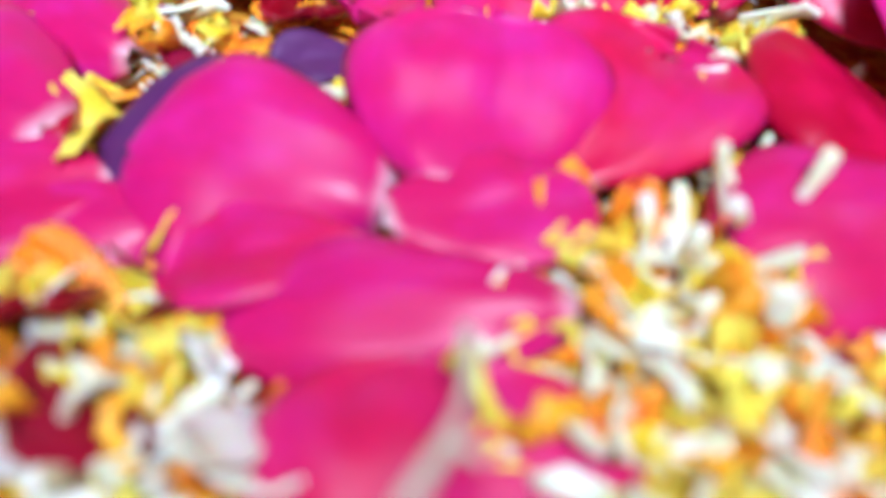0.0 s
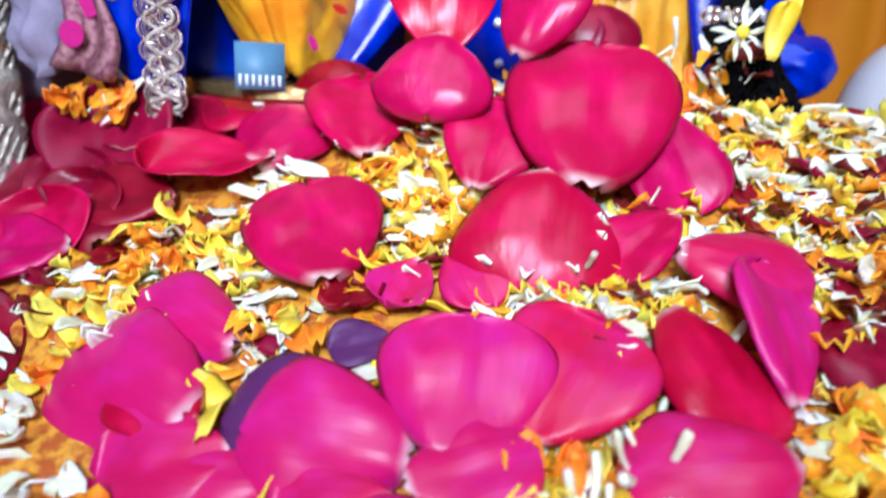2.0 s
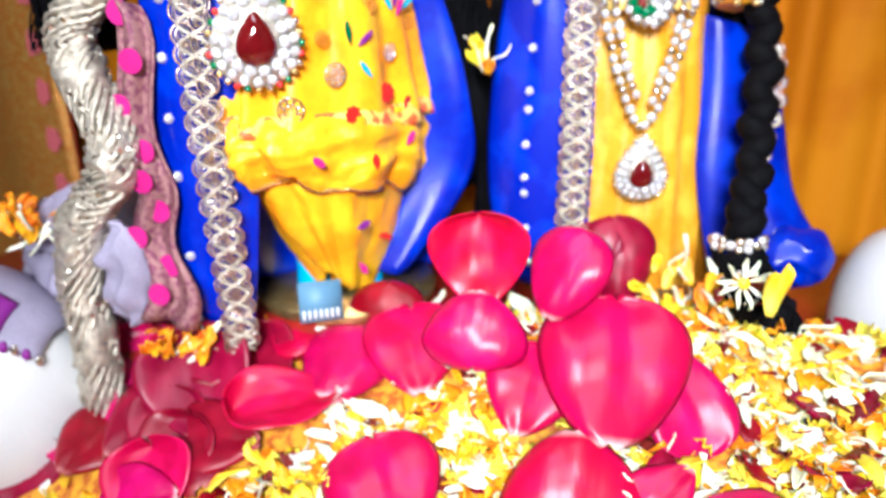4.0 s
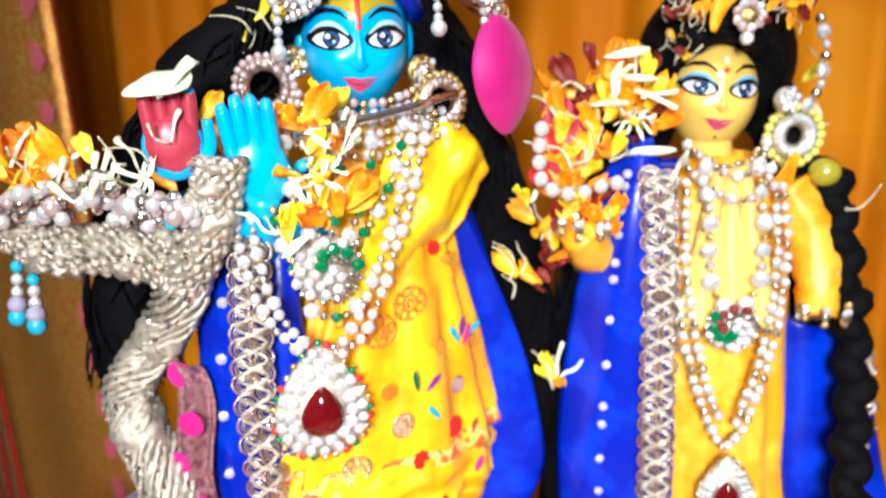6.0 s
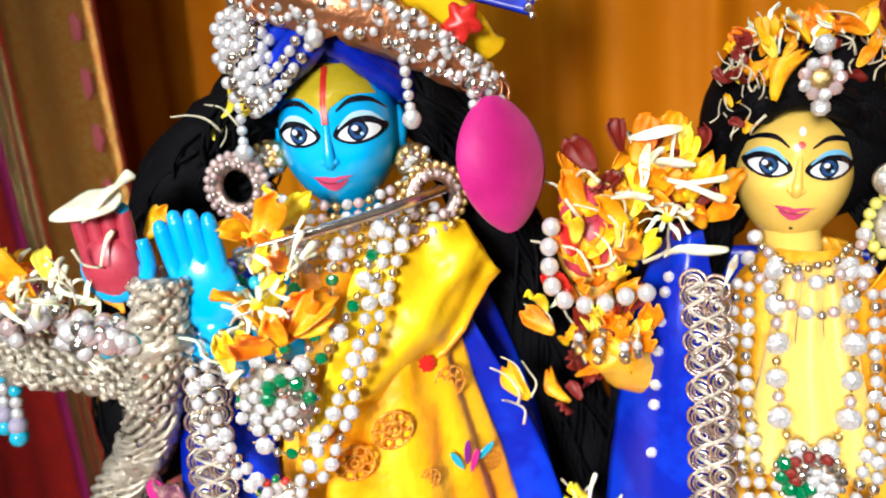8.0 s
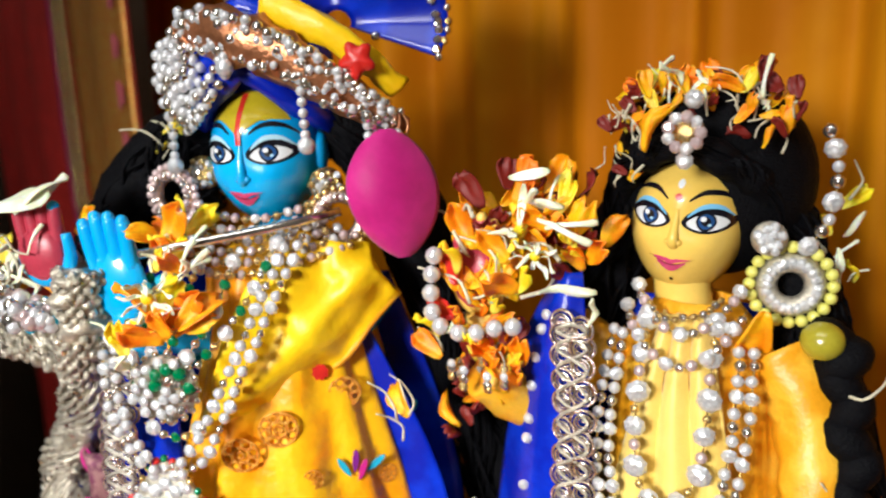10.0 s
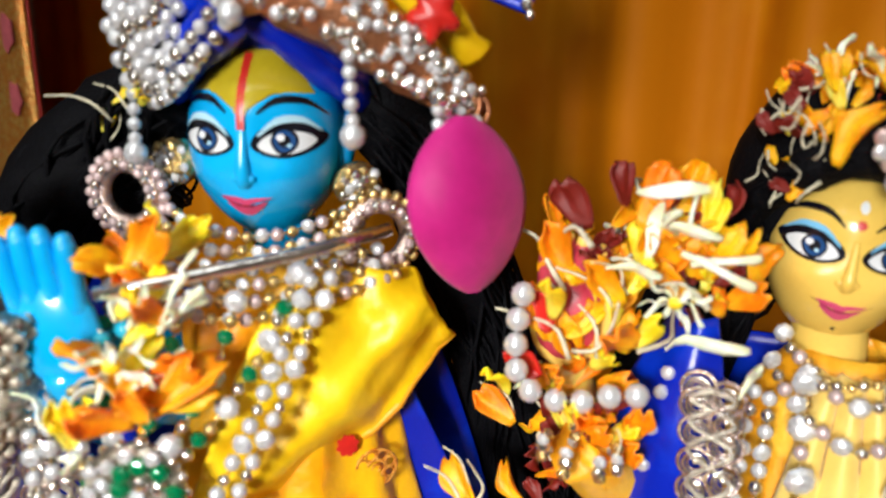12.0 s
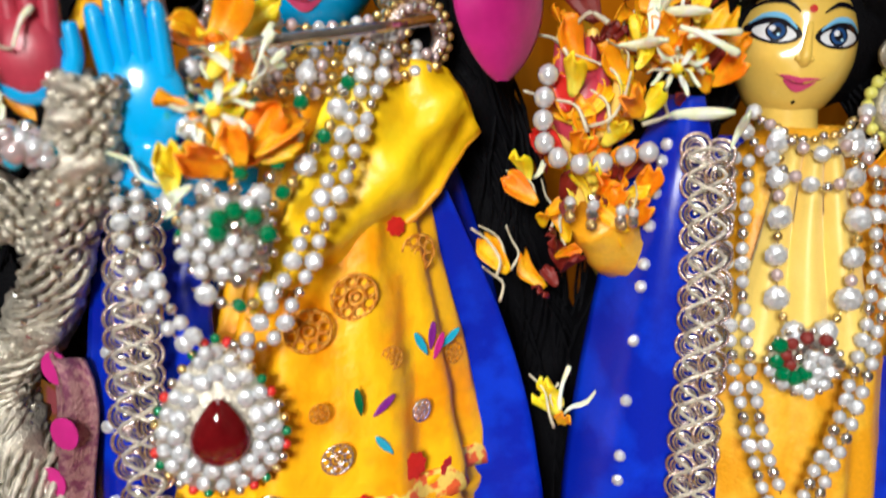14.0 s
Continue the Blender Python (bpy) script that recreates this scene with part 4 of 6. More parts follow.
PG = [(1.7, PEARL, "bead"), (1.2, SEQUIN, "bead"), (1.7, PEARL, "bead"), (2.2, GEM, "gem")]
strand("pearl_necklace", KF, [[(8, -18, 207), (0, -30, 186), (-10, -37, 163), (-20, -40, 142), (-30, -41, 136)], [(4, -19, 207), (-4, -31, 186), (-14, -38, 163), (-24, -41, 144), (-32, -42, 138)], [(-49, -22, 192), (-49, -33, 170), (-45, -38, 152), (-36, -41, 138)], [(-53, -22, 190), (-53, -33, 168), (-48, -38, 150), (-38, -41, 137)]], PG, "long double string of white pearls and clear stones")
strand("gem_necklace", KF, [[(0, -20, 203), (-8, -31, 186), (-18, -37, 172), (-26, -40, 166)], [(-38, -22, 200), (-38, -33, 184), (-33, -39, 170)], [(-12, -26, 199), (-16, -35, 184), (-23, -40, 172)], [(-22, -28, 198), (-25, -37, 184), (-28, -41, 173)], [(-44, -30, 186), (-42, -37, 172), (-38, -40, 160)], [(-20, -38, 152), (-28, -41, 148), (-38, -40, 152)]], [(2.6, GEM, "gem"), (1.3, GOLD, "bead"), (1.8, EMERALD, "gem"), (1.3, SEQUIN, "bead")], "necklace of clear and green stones set in silver")
strand("pearl_choker", KF, [[(-32 - 1.5 * k, -6 - 2.5 * k, 211 - 2.6 * k), (-22, -15 - 2.2 * k, 208 - 2.9 * k), (-6, -15 - 2.0 * k, 207.5 - 2.9 * k), (10 + 1.8 * k, -5 - 1.6 * k, 212 - 2.6 * k)] for k in range(6)], [(1.5, PINKPEARL, "bead"), (1.3, GOLD, "bead"), (1.6, GEM, "gem")], "collar of small pinkish pearls and gold beads")


def teardrop(name, m, c, s, label):
    """A teardrop pendant: red stone, bed of clear stones, beaded rim."""
    ob = holder(name, m, label, "pendant")

    def out(t, k):
        return (c[0] + k * s * math.sin(t) * (1 - 0.16 * math.cos(t)), c[2] + k * s * (math.cos(t) * 1.12 + (0.35 if math.cos(t) > 0 else 0) * math.cos(t) ** 6))
    plate = Build()
    n = 32
    vs = [(*out(2 * math.pi * i / n, 0.98)[:1], c[1] + d, out(2 * math.pi * i / n, 0.98)[1]) for d in (0, 2) for i in range(n)]
    plate.add(vs, [(i, (i + 1) % n, n + (i + 1) % n, n + i) for i in range(n)] + [tuple(range(n))[::-1], tuple(range(n, 2 * n))], SILVER)
    ob_setting = part("setting", plate, ob, "silver setting")
    stone = Build()
    rows = [(1.0, 0), (0.75, -0.16), (0.35, -0.22)]
    vs = [(out(2 * math.pi * i / n, 0.46 * k)[0], c[1] - 1.5 + y * s, out(2 * math.pi * i / n, 0.46 * k)[1] - 0.1 * s) for k, y in rows for i in range(n)]
    fs = [(r * n + i, r * n + (i + 1) % n, (r + 1) * n + (i + 1) % n, (r + 1) * n + i) for r in range(2) for i in range(n)] + [tuple(range(2 * n, 3 * n))]
    stone.add(vs, fs, RUBY)
    part("stone", stone, ob, "dark red cut stone")
    for i in range(15):
        x, w = out(2 * math.pi * i / 15, 0.66)
        gem(ob_setting, (x, c[1] - 0.5, w), 0.155 * s, GEM)
    for i in range(20):
        x, w = out(2 * math.pi * i / 20, 0.88)
        gem(ob_setting, (x, c[1] - 0.3, w), 0.13 * s, GEM)
    for i in range(30):
        x, w = out(2 * math.pi * i / 30, 1.03)
        bead(ob_setting, (x, c[1] + 0.5, w), round(0.085 * s, 1), (EMERALD, RED, SEQUIN, GOLD)[i % 4] if s > 12 else (SEQUIN, GOLD)[i % 2])
    return ob


teardrop("teardrop_pendant", KF, (-34, -39, 119), 14.0, "large teardrop pendant with dark red stone and clear stones")


def brooch(name, m, c, s, label, stones):
    ob = holder(name, m, label, "brooch")
    plate = part("setting", Build().add(*disc(c, s, 2, 20, 0.6), SILVER), ob)
    for k in range(26):
        a, r = k * 2.4, s * math.sqrt((k + 0.5) / 26)
        mat = stones[k % len(stones)]
        gem(plate, (c[0] + r * math.cos(a), c[1] - 1.5 - rnd.random(), c[2] + r * math.sin(a)), 2.1 if mat is EMERALD else 1.7, mat)
    for k in range(18):
        a = k * 0.35
        bead(plate, (c[0] + s * 1.05 * math.cos(a), c[1], c[2] + s * 1.05 * math.sin(a)), 1.0, SEQUIN)
    return ob


brooch("emerald_brooch", KF, (-30, -41, 163), 9.5, "round silver brooch with green and clear stones", (GEM, EMERALD, GEM, SEQUIN, GEM))

# hair, turban, crest


def hair_lock(b, line, r0, r1, mat=HAIR, strands=26, seed=0):
    """A lock of hair: many wavy strands round a line."""
    g = random.Random(seed)
    core = spline(line, 24)
    b.add(*tube(core, lambda t: (r0 + (r1 - r0) * t) * (0.86 + 0.1 * math.sin(t * 23)), 14, wob=0.35), mat)
    for _ in range(strands):
        a, ph = g.uniform(0, 6.28), g.uniform(0, 6)
        pts = []
        for k, p in enumerate(core):
            t = k / 24
            r = (r0 + (r1 - r0) * t) * (0.92 + 0.12 * math.sin(k * 0.9 + ph))
            q = a + 0.5 * math.sin(k * 0.55 + ph)
            pts.append(p + Vector((r * math.cos(q), r * math.sin(q), 0.7 * math.sin(k + ph))))
        b.add(*tube(pts, lambda t: 0.8 - 0.4 * t, 5), mat)


wig = holder("black_wig", KF, "wavy black hair falling at both sides of the head", "hair")
b = Build()
hair_lock(b, [(-22, 8, 242), (-42, 10, 232), (-58, 12, 216), (-72, 14, 196), (-84, 22, 168), (-90, 26, 140), (-92, 28, 112)], 13, 17, seed=1, strands=40)
hair_lock(b, [(-22, 12, 240), (-40, 16, 225), (-48, 18, 205)], 14, 12, seed=2)
tagged(part("left_lock", b, wig), kind="stuff")
b = Build()
hair_lock(b, [(6, 12, 240), (20, 14, 224), (31, 18, 200), (41, 22, 172), (51, 25, 140), (60, 27, 100), (62, 28, 50)], 12, 15, seed=3, strands=60)
tagged(part("right_lock", b, wig), kind="stuff")
turban = holder("turban", KF, "royal blue turban with pearl strings and a copper band", "turban")
b = Build()
for k in range(7):
    t = k / 6
    line = []
    for i in range(25):
        a = math.pi * (0.02 + 0.96 * i / 24) + math.pi
        x = KC[0] + 20.5 * math.cos(a) * (1 - 0.12 * t)
        y = KC[1] + 3.5 + (20 - 4 * t) * math.sin(a)
        dip = 13 * abs(math.cos(a)) ** 1.2 if k < 3 else 5 * abs(math.cos(a))
        line.append((x, y, 247 + 3.0 * k - dip + (1 - abs(math.cos(a))) * 4.0))
    part("fold", Build().add(*tube(line, 3.4, 8, wob=0.25), BLUECLOTH), turban)
b.add(*ellipsoid((KC[0], KC[1] + 7, 248), (21, 18, 20), 24, 14), BLUECLOTH)
part("wrap", b, turban)
band = spline([(-30, -8, 262), (-12, -19, 260), (10, -20, 250), (26, -14, 239), (34, -8, 232)], 30)
b = Build().add(*tube(band, lambda t: 4.0 + 3.4 * math.sin(math.pi * min(1, t + 0.2)), 12, flat=0.6, wob=0.5), COPPER)
copper = part("copper_band", b, turban, "crumpled copper satin band")
for k in range(18):
    p = band[int(k * 30 / 18)]
    part("band_ring", Build().add(*ring((p.x, p.y - 1.5, p.z), 4.2, 0.5, 14, 5), COPPER), copper)
for k in range(34):
    p = band[int(k * 30 / 34)]
    bead(copper, (p.x + rnd.uniform(-1, 1), p.y - 4.5, p.z + 5.2 + rnd.uniform(-1, 1)), 1.6, SEQUIN if k % 2 else GEM, "bead")
    bead(copper, (p.x + rnd.uniform(-1, 1), p.y - 4.2, p.z + 2.2 + rnd.uniform(-1.2, 1.2)), 1.3, PEARL if k % 3 else SEQUIN, "bead")
    if k % 2:
        bead(copper, (p.x + 1, p.y - 3.2, p.z - 4.6 + rnd.uniform(-1, 1)), 1.5, SEQUIN, "bead")
for k in range(110):
    p = band[rnd.randrange(31)]
    (gem if k % 3 == 0 else bead)(copper, (p.x + rnd.uniform(-2, 2), p.y - rnd.uniform(3.2, 5.0), p.z + rnd.uniform(-5, 6.5)), (0.9, 1.2, 1.5)[k % 3], (SEQUIN, GEM, PEARL, SEQUIN)[k % 4], "sequin")
for k in range(46):
    a = k * 2.399
    r = 9.5 * math.sqrt((k + 0.5) / 46)
    bead(turban, (-33 + r * math.cos(a) * 0.8, -9 - 3 * (1 - (r / 9.5) ** 2), 249 + r * math.sin(a) * 1.5), 1.8, PEARL if k % 4 else SEQUIN, "pearl")
for x0, w0, x1, w1 in ((-31, 236, -12, 252), (-29, 241, -14, 256), (-33, 233, -20, 243)):
    for k in range(9):
        t = k / 8
        x, w = x0 + (x1 - x0) * t, w0 + (w1 - w0) * t
        bead(turban, (x, KC[1] - 21.5 * math.sqrt(max(0.05, 1 - ((x - KC[0]) / 25) ** 2)), w - 2 * math.sin(math.pi * t)), 1.5, PEARL if k % 2 else SEQUIN, "pearl")
for x, w0, n in ((-12, 260, 4), (9, 250, 8), (26, 240, 6), (-36, 238, 6)):
    for k in range(n):
        bead(turban, (x + 0.3 * k * (0.5 if x > 0 else -0.3), (-23 if x < 20 else -17) if x > -30 else -10, w0 - 3.0 * k), 1.5 if k < n - 1 else 2.6, PEARL if k % 2 == 0 else GEM, "tassel_bead")


def crest_fn(u, v):
    a = math.pi * (-0.12 + 1.15 * u)
    r = 4 + 28 * v
    return (14 + r * math.cos(a) * 1.05, 2 + 5 * math.sin(u * 14) * v - 5 * v, 264 + r * math.sin(a) * 0.95 + 1.0 * math.sin(u * 40) * v)


crest = holder("turban_crest", KF, "fan-shaped royal blue velvet crest edged with sequins", "crest")
part("fan", Build().add(*sheet(crest_fn, 60, 14, 1.2), BLUECLOTH), crest)
for k in range(40):
    u, v = (k * 0.618) % 1, 0.3 + 0.66 * ((k * 0.382) % 1)
    p = crest_fn(u, v)
    gem(crest, (p[0], p[1] - 1.2, p[2]), 1.5, SEQUIN, "sequin")
for k in range(30):
    p = crest_fn(k / 29, 1.0)
    bead(crest, (p[0], p[1], p[2]), 1.3, GOLD if k % 2 else SEQUIN, "edge_bead")
b = Build().add(*tube(spline([(-2, -16, 268), (12, -18, 262), (26, -14, 252), (34, -8, 244)], 20), lambda t: 5.2 - 1.5 * t, 10, flat=0.6, wob=0.4), YELCLOTH)
part("yellow_fold", b, crest, "folded yellow satin")
rose = Build().add(*ellipsoid((25, -20, 252), (4.6, 2.4, 4.6), 20, 14, lambda q: q + (q - Vector((25, -20, 252))) * 0.22 * math.sin(5 * math.atan2(q.z - 252, q.x - 25) + 0.8 * (q - Vector((25, -20, 252))).length)), RED)
part("red_rosette", rose, crest, "small red ribbon rosette")

# the big lotus petal


def lotus_fn(u, v):
    t = 2 * u - 1
    q = 0.5 - 0.5 * math.cos(math.pi * (0.03 + 0.955 * v))
    s = max(0.03, math.sin(math.pi * q ** 0.92)) ** 0.62
    v = q
    x = 33.0 + 12.0 * s * t + 3.5 * (v - 0.5)
    w = 232.5 - 37 * v
    return (x, -13 + 0.45 * (x - 36) - 6 * s * (1 - t * t) - 2 * math.sin(v * 3), w)


thing("lotus_petal", Build().add(*sheet(lotus_fn, 24, 28, 1.4), MAGENTA), KF, "large smooth magenta lotus petal tucked beside the turban", "petal")
# ear ornaments and flute
for x, y, w, yaw in ((-32, -2, 220, -20), (9.5, -5, 216, 18)):
    ear = holder("ear_stud", KF @ pose(x * MM, y * MM, w * MM, 0, 0, yaw), "round gilt filigree ear stud with small stones", "earring", "ear studs")
    boss = part("boss", Build().add(*disc((0, 0, 0), 5.3, 2.5, 20, 1.6), GOLD), ear)
    for k in range(19):
        a, r = k * 2.4, 4.9 * math.sqrt(k / 19)
        gem(boss, (r * math.cos(a), -1.6 + r * 0.22, r * math.sin(a)), 1.2, (SEQUIN, GEM, GOLD)[k % 3], "stone")
for x, y, w, yaw in ((-41, -4, 213, -15), (14, -8, 206, 18)):
    ear = holder("ring_earring", KF @ pose(x * MM, y * MM, w * MM, 0, 0, yaw), "ring-shaped earring studded with pinkish pearls", "earring", "ring earrings")
    hoop = part("hoop", Build().add(*ring((0, 0, 0), 6.8, 2.2, 26, 8), ROSEGOLD), ear)
    for k in range(22):
        a = k * 2 * math.pi / 22
        bead(hoop, (9.2 * math.cos(a), -0.6, 9.2 * math.sin(a)), 1.3, PINKPEARL if x < 0 else GOLD)
        bead(hoop, (6.8 * math.cos(a), -2.2, 6.8 * math.sin(a)), 1.1, PINKPEARL if k % 2 else SEQUIN)
flute = holder("flute", KF, "thin silver flute held below the chin", "flute")
part("pipe", Build().add(*tube([(-36, -36.5, 200.7), (-28, -35, 202), (-20, -33, 203.3), (0, -26, 206.3), (17, -17, 209.5)], 1.35, 12), SEQUIN), flute)
for t in (0.1, 0.3, 0.5):
    part("finger_hole", Build().add(*disc((17 - 97 * t * 0.5, -14 - 25 * t * 0.62 - 1.2, 209.5 - 12 * t), 0.6, 0.4, 8), BLACK), flute)
bracelet = holder("turquoise_bracelet", KF, "bracelet of turquoise and clear beads at the raised hand", "bracelet")
for k in range(26):
    a = k * 0.6
    bead(bracelet, (-44 + 8.5 * math.cos(a) + 0.15 * k, -27 + 5 * math.sin(a), 187 - 3 + k * 0.28 + 2 * math.sin(k)), 2.0, TURQ if k % 3 else GEM)
for k in range(14):
    a = k * 0.5
    bead(bracelet, (-69 + 7 * math.cos(a), -33 + 6 * math.sin(a), 181 + 2 * math.sin(k * 2)), 1.9, TURQ if k % 2 else SEQUIN)

# ---- clothes and jewels of the companion ----
R_ROWS = [(184, 10, 9), (172, 20, 14), (140, 25, 20), (100, 29, 24), (50, 34, 27), (-2, 38, 30)]
dress = holder("dress", RF, "golden yellow pleated silk dress with printed flowers", "dress")
part("skirt", Build().add(*sheet(skirt_fn(R_ROWS, 0, 9, 15, 1.2, 0.0, 4.0), 150, 40, 0.8), PALECLOTH), dress)
b = Build().add(*tube(spline([(22, 6, 172), (30, 2, 158), (33, -4, 140), (32, -10, 128)], 16), lambda t: 9 - 2 * t, 14, wob=0.3), PALECLOTH)
part("right_sleeve", b, dress, "yellow silk sleeve with a silver cuff")
b = Build().add(*tube(spline([(-24, 6, 172), (-36, 0, 156), (-46, -10, 152), (-53, -20, 163)], 16), lambda t: 9 - 1.5 * t, 14, wob=0.3), PALECLOTH)
part("left_sleeve", b, dress, "yellow silk sleeve with a silver cuff")
for c0 in ((-52, -21, 164), (32, -10, 131)):
    for k in range(22):
        a = k * 0.9
        gem(dress, (c0[0] + 8 * math.cos(a), c0[1] - 2 + 6 * math.sin(a) - 3, c0[2] + 1.2 * (k % 5) - 2), 1.5, (SEQUIN, GEM, GOLD)[k % 3], "cuff_stone")


def scarf_fn(u, v):
    x = -15 + 30 * u
    w = 182 - 56 * v
    return (x * (0.42 + 0.78 * v), -1 - 13 * v ** 0.6 - 3.5 * abs(math.sin(u * 9.4 + 0.3 * math.sin(v * 5))) - 0.012 * (20 ** 2 - (x * 1.2) ** 2) * 0.4, w)


thing("pleated_scarf", Build().add(*sheet(scarf_fn, 48, 20, 0.8), material("cream_silk", (0.86, 0.63, 0.17), 0.4, scale=60, vary=0.2, bump=0.15, bump_scale=2500, second=(0.84, 0.6, 0.14), sheen=0.3)), RF, "pleated pale yellow scarf hanging down the chest", "scarf")
rcloak = holder("blue_cloak", RF, "royal blue satin cloak with silver lace and a row of sequins", "cloak", "blue cloaks of the statues")
rl = strip_fn([(-36, 0, 192), (-46, -6, 172), (-51, -8, 146), (-57, -8, 100), (-58, -10, 60), (-52, -12, 20)], [(-28, -8, 192), (-24, -15, 172), (-22, -18, 140), (-18, -22, 90), (-18, -24, 50), (-18, -24, 14)], 0, 5, 1.2, 0.5)
part("left_panel", Build().add(*sheet(rl, 22, 30, 1.0), BLUECLOTH), rcloak)
rr = strip_fn([(22, 2, 125), (24, -2, 95), (26, -8, 60), (34, -14, 22)], [(46, 4, 118), (58, 0, 90), (66, -8, 55), (82, -16, 30)], 0, 5, 1.5, 2.0)
part("right_panel", Build().add(*sheet(rr, 22, 30, 1.0), BLUECLOTH), rcloak)
b = Build().add(*ellipsoid((64, -24, 33), (15, 9, 11), 28, 20, lambda q: q + Vector((0.6, 1, 1)) * 3.5 * noise.noise(q * 0.16)), BLUECLOTH)
part("gathered_end", b, rcloak)
part("back_panel", Build().add(*sheet(strip_fn([(-48, 14, 180), (-56, 18, 90), (-54, 20, 0)], [(36, 16, 180), (52, 18, 90), (54, 20, 0)], 0, -8, 4), 30, 30, 1.0), BLUECLOTH), rcloak)
for k in range(15):
    p = rl(0.36, min(1, 0.12 + k * 0.058))
    gem(rcloak, (p[0], p[1] - 1.5, p[2]), 1.7, GEM, "sequin")
lace(rcloak, [(-27, -18, 180), (-25, -22, 140), (-25, -26, 100), (-25, -29, 60), (-26, -31, 22)], 10.5)
lace(rcloak, [(50, -3, 112), (53, -6, 92), (48, -12, 70)], 8.5)
strand("pearl_necklace", RF, [[(-19, -6, 178), (-20, -17, 150), (-15, -23, 118), (-6, -25, 92), (-1, -25, 84)], [(-15.5, -8, 178), (-16, -18, 150), (-11, -24, 118), (-3, -26, 94)], [(18, -4, 176), (18, -15, 150), (13, -22, 118), (5, -25, 92), (0, -25, 84)], [(14.5, -6, 176), (14.5, -16, 150), (9.5, -23, 118), (2, -26, 94)]], [(1.7, PEARL, "bead"), (1.5, SEQUIN, "bead"), (1.7, PEARL, "bead"), (2.1, GEM, "gem")], "long double string of pearls meeting in a pendant")
strand("stone_necklace", RF, [[(-9, -6, 184), (-9, -17, 165), (-8, -21, 145), (-4, -23, 136)], [(8, -5, 184), (9, -16, 165), (8, -20, 145), (3, -23, 136)]], [(3.4, GEM, "gem"), (1.2, GOLD, "bead"), (3.0, GEM, "gem"), (1.6, PINKPEARL, "bead")], "string of large clear stones and pink beads")
strand("collar_necklace", RF, [[(-15, 2, 189), (-9, -8, 183), (0, -12, 179), (8, -9, 182), (13, 1, 189)], [(-17, -2, 184), (-10, -12, 176), (0, -16, 171), (9, -13, 175), (15, -2, 184)]], [(2.2, GEM, "gem"), (1.3, SEQUIN, "bead"), (1.6, PINKPEARL, "bead")], "two short strings of clear stones round the neck")
strand("fine_necklace", RF, [[(-12, -4, 186), (-4, -10, 182), (5, -9, 184), (9, -3, 187)]], [(1.2, SEQUIN, "bead"), (1.0, GOLD, "bead")], "fine silver chain at the neck")
brooch("stone_brooch", RF, (-1, -24, 129), 8.0, "oval silver brooch with dark green and clear stones", (GEM, SEQUIN, EMERALD, GEM, MAROON))
teardrop("teardrop_pendant", RF, (0.5, -27, 67), 9.5, "smaller teardrop pendant with a red stone on a bead string")
hair = holder("black_hair", RF, "black hair parted over the forehead and falling behind", "hair")
b = Build()
b.add(*ellipsoid((-1, 25, 216), (29, 21, 29), 28, 18), HAIR)
b.add(*ellipsoid((-2, 19, 229), (23, 15.5, 17), 28, 18), HAIR)
for k in (-1, 1):
    hair_lock(b, [(-3, 0, 228), (-4 + k * 9, 1, 224), (-4 + k * 18, 10, 216), (-4 + k * 22, 20, 198)], 5, 5, seed=20 + k, strands=16)
tagged(part("crown", b, hair), kind="stuff")
b = Build()
hair_lock(b, [(14, 26, 212), (23, 24, 190), (32, 16, 165), (41, 9, 130), (42, 11, 80)], 11, 9, seed=31, strands=36)
hair_lock(b, [(-16, 24, 210), (-34, 20, 180), (-44, 20, 140), (-50, 18, 80), (-52, 18, 20)], 14, 13, seed=32, strands=36)
tagged(part("side_hair", b, hair), kind="stuff")


plait = holder("braid", RF, "thick black braid ending in a tassel tied with a silver band", "braid")
BRAIDLINE = [(36, 4, 176), (41, -2, 150), (44, -12, 118), (43, -22, 88), (39, -36, 64), (35, -46, 50)]
BRAID = spline(BRAIDLINE, 22)
for k in range(22):
    p, d = BRAID[k], BRAID[k + 1] - BRAID[k]
    b = Build()
    r = 6.6 + 0.7 * math.sin(k * 1.9)
    s0 = 1 if k % 2 else -1
    b.add(*ellipsoid(p + Vector((s0 * 0.7, 0, 0)), (r, r * 0.9, 6.4), 18, 12, lambda q, p=p, s0=s0: Vector((q.x + 0.5 * noise.noise(q * 0.8), q.y, q.z + s0 * 0.35 * (q.x - p.x) + 0.6 * noise.noise(q * 0.6)))), HAIR)
    part("twist", b, plait)
b = Build()
hair_lock(b, [(33, -49, 44), (38, -54, 32), (46, -58, 18), (54, -58, 2)], 9, 13, seed=41, strands=60)
tagged(part("tassel", b, plait), kind="stuff")
for k in range(18):
    a = k * 0.35
    bead(plait, (33 + 9 * math.cos(a), -48 - 8 * abs(math.sin(a)), 48 + 1.5 * math.sin(a * 3)), 1.8, SEQUIN if k % 2 else PEARL, "band_bead")
tikka = holder("forehead_jewel", RF, "silver forehead jewel with clear stones on a chain", "jewel")
part("setting", Build().add(*disc((0, -12, 231), 4.5, 2, 16, 1), GOLD), tikka)
for k in range(9):
    a = k * 0.7
    gem(tikka, (4.0 * math.cos(a), -13.5, 231 + 4.0 * math.sin(a)), 1.7, GEM if k % 2 else PINKPEARL)
gem(tikka, (0, -12, 224), 2.4, GEM)
gem(tikka, (1, -8, 239), 2.6, GEM)
rear = holder("ring_earring", RF @ pose(0.024, 0.008, 0.190, 0, 0, 12), "large ring earring of clear stones edged with lemon beads", "earring", "ring earrings")
hoop = part("hoop", Build().add(*ring((0, 0, 0), 6.0, 2.8, 26, 8), SILVER), rear)
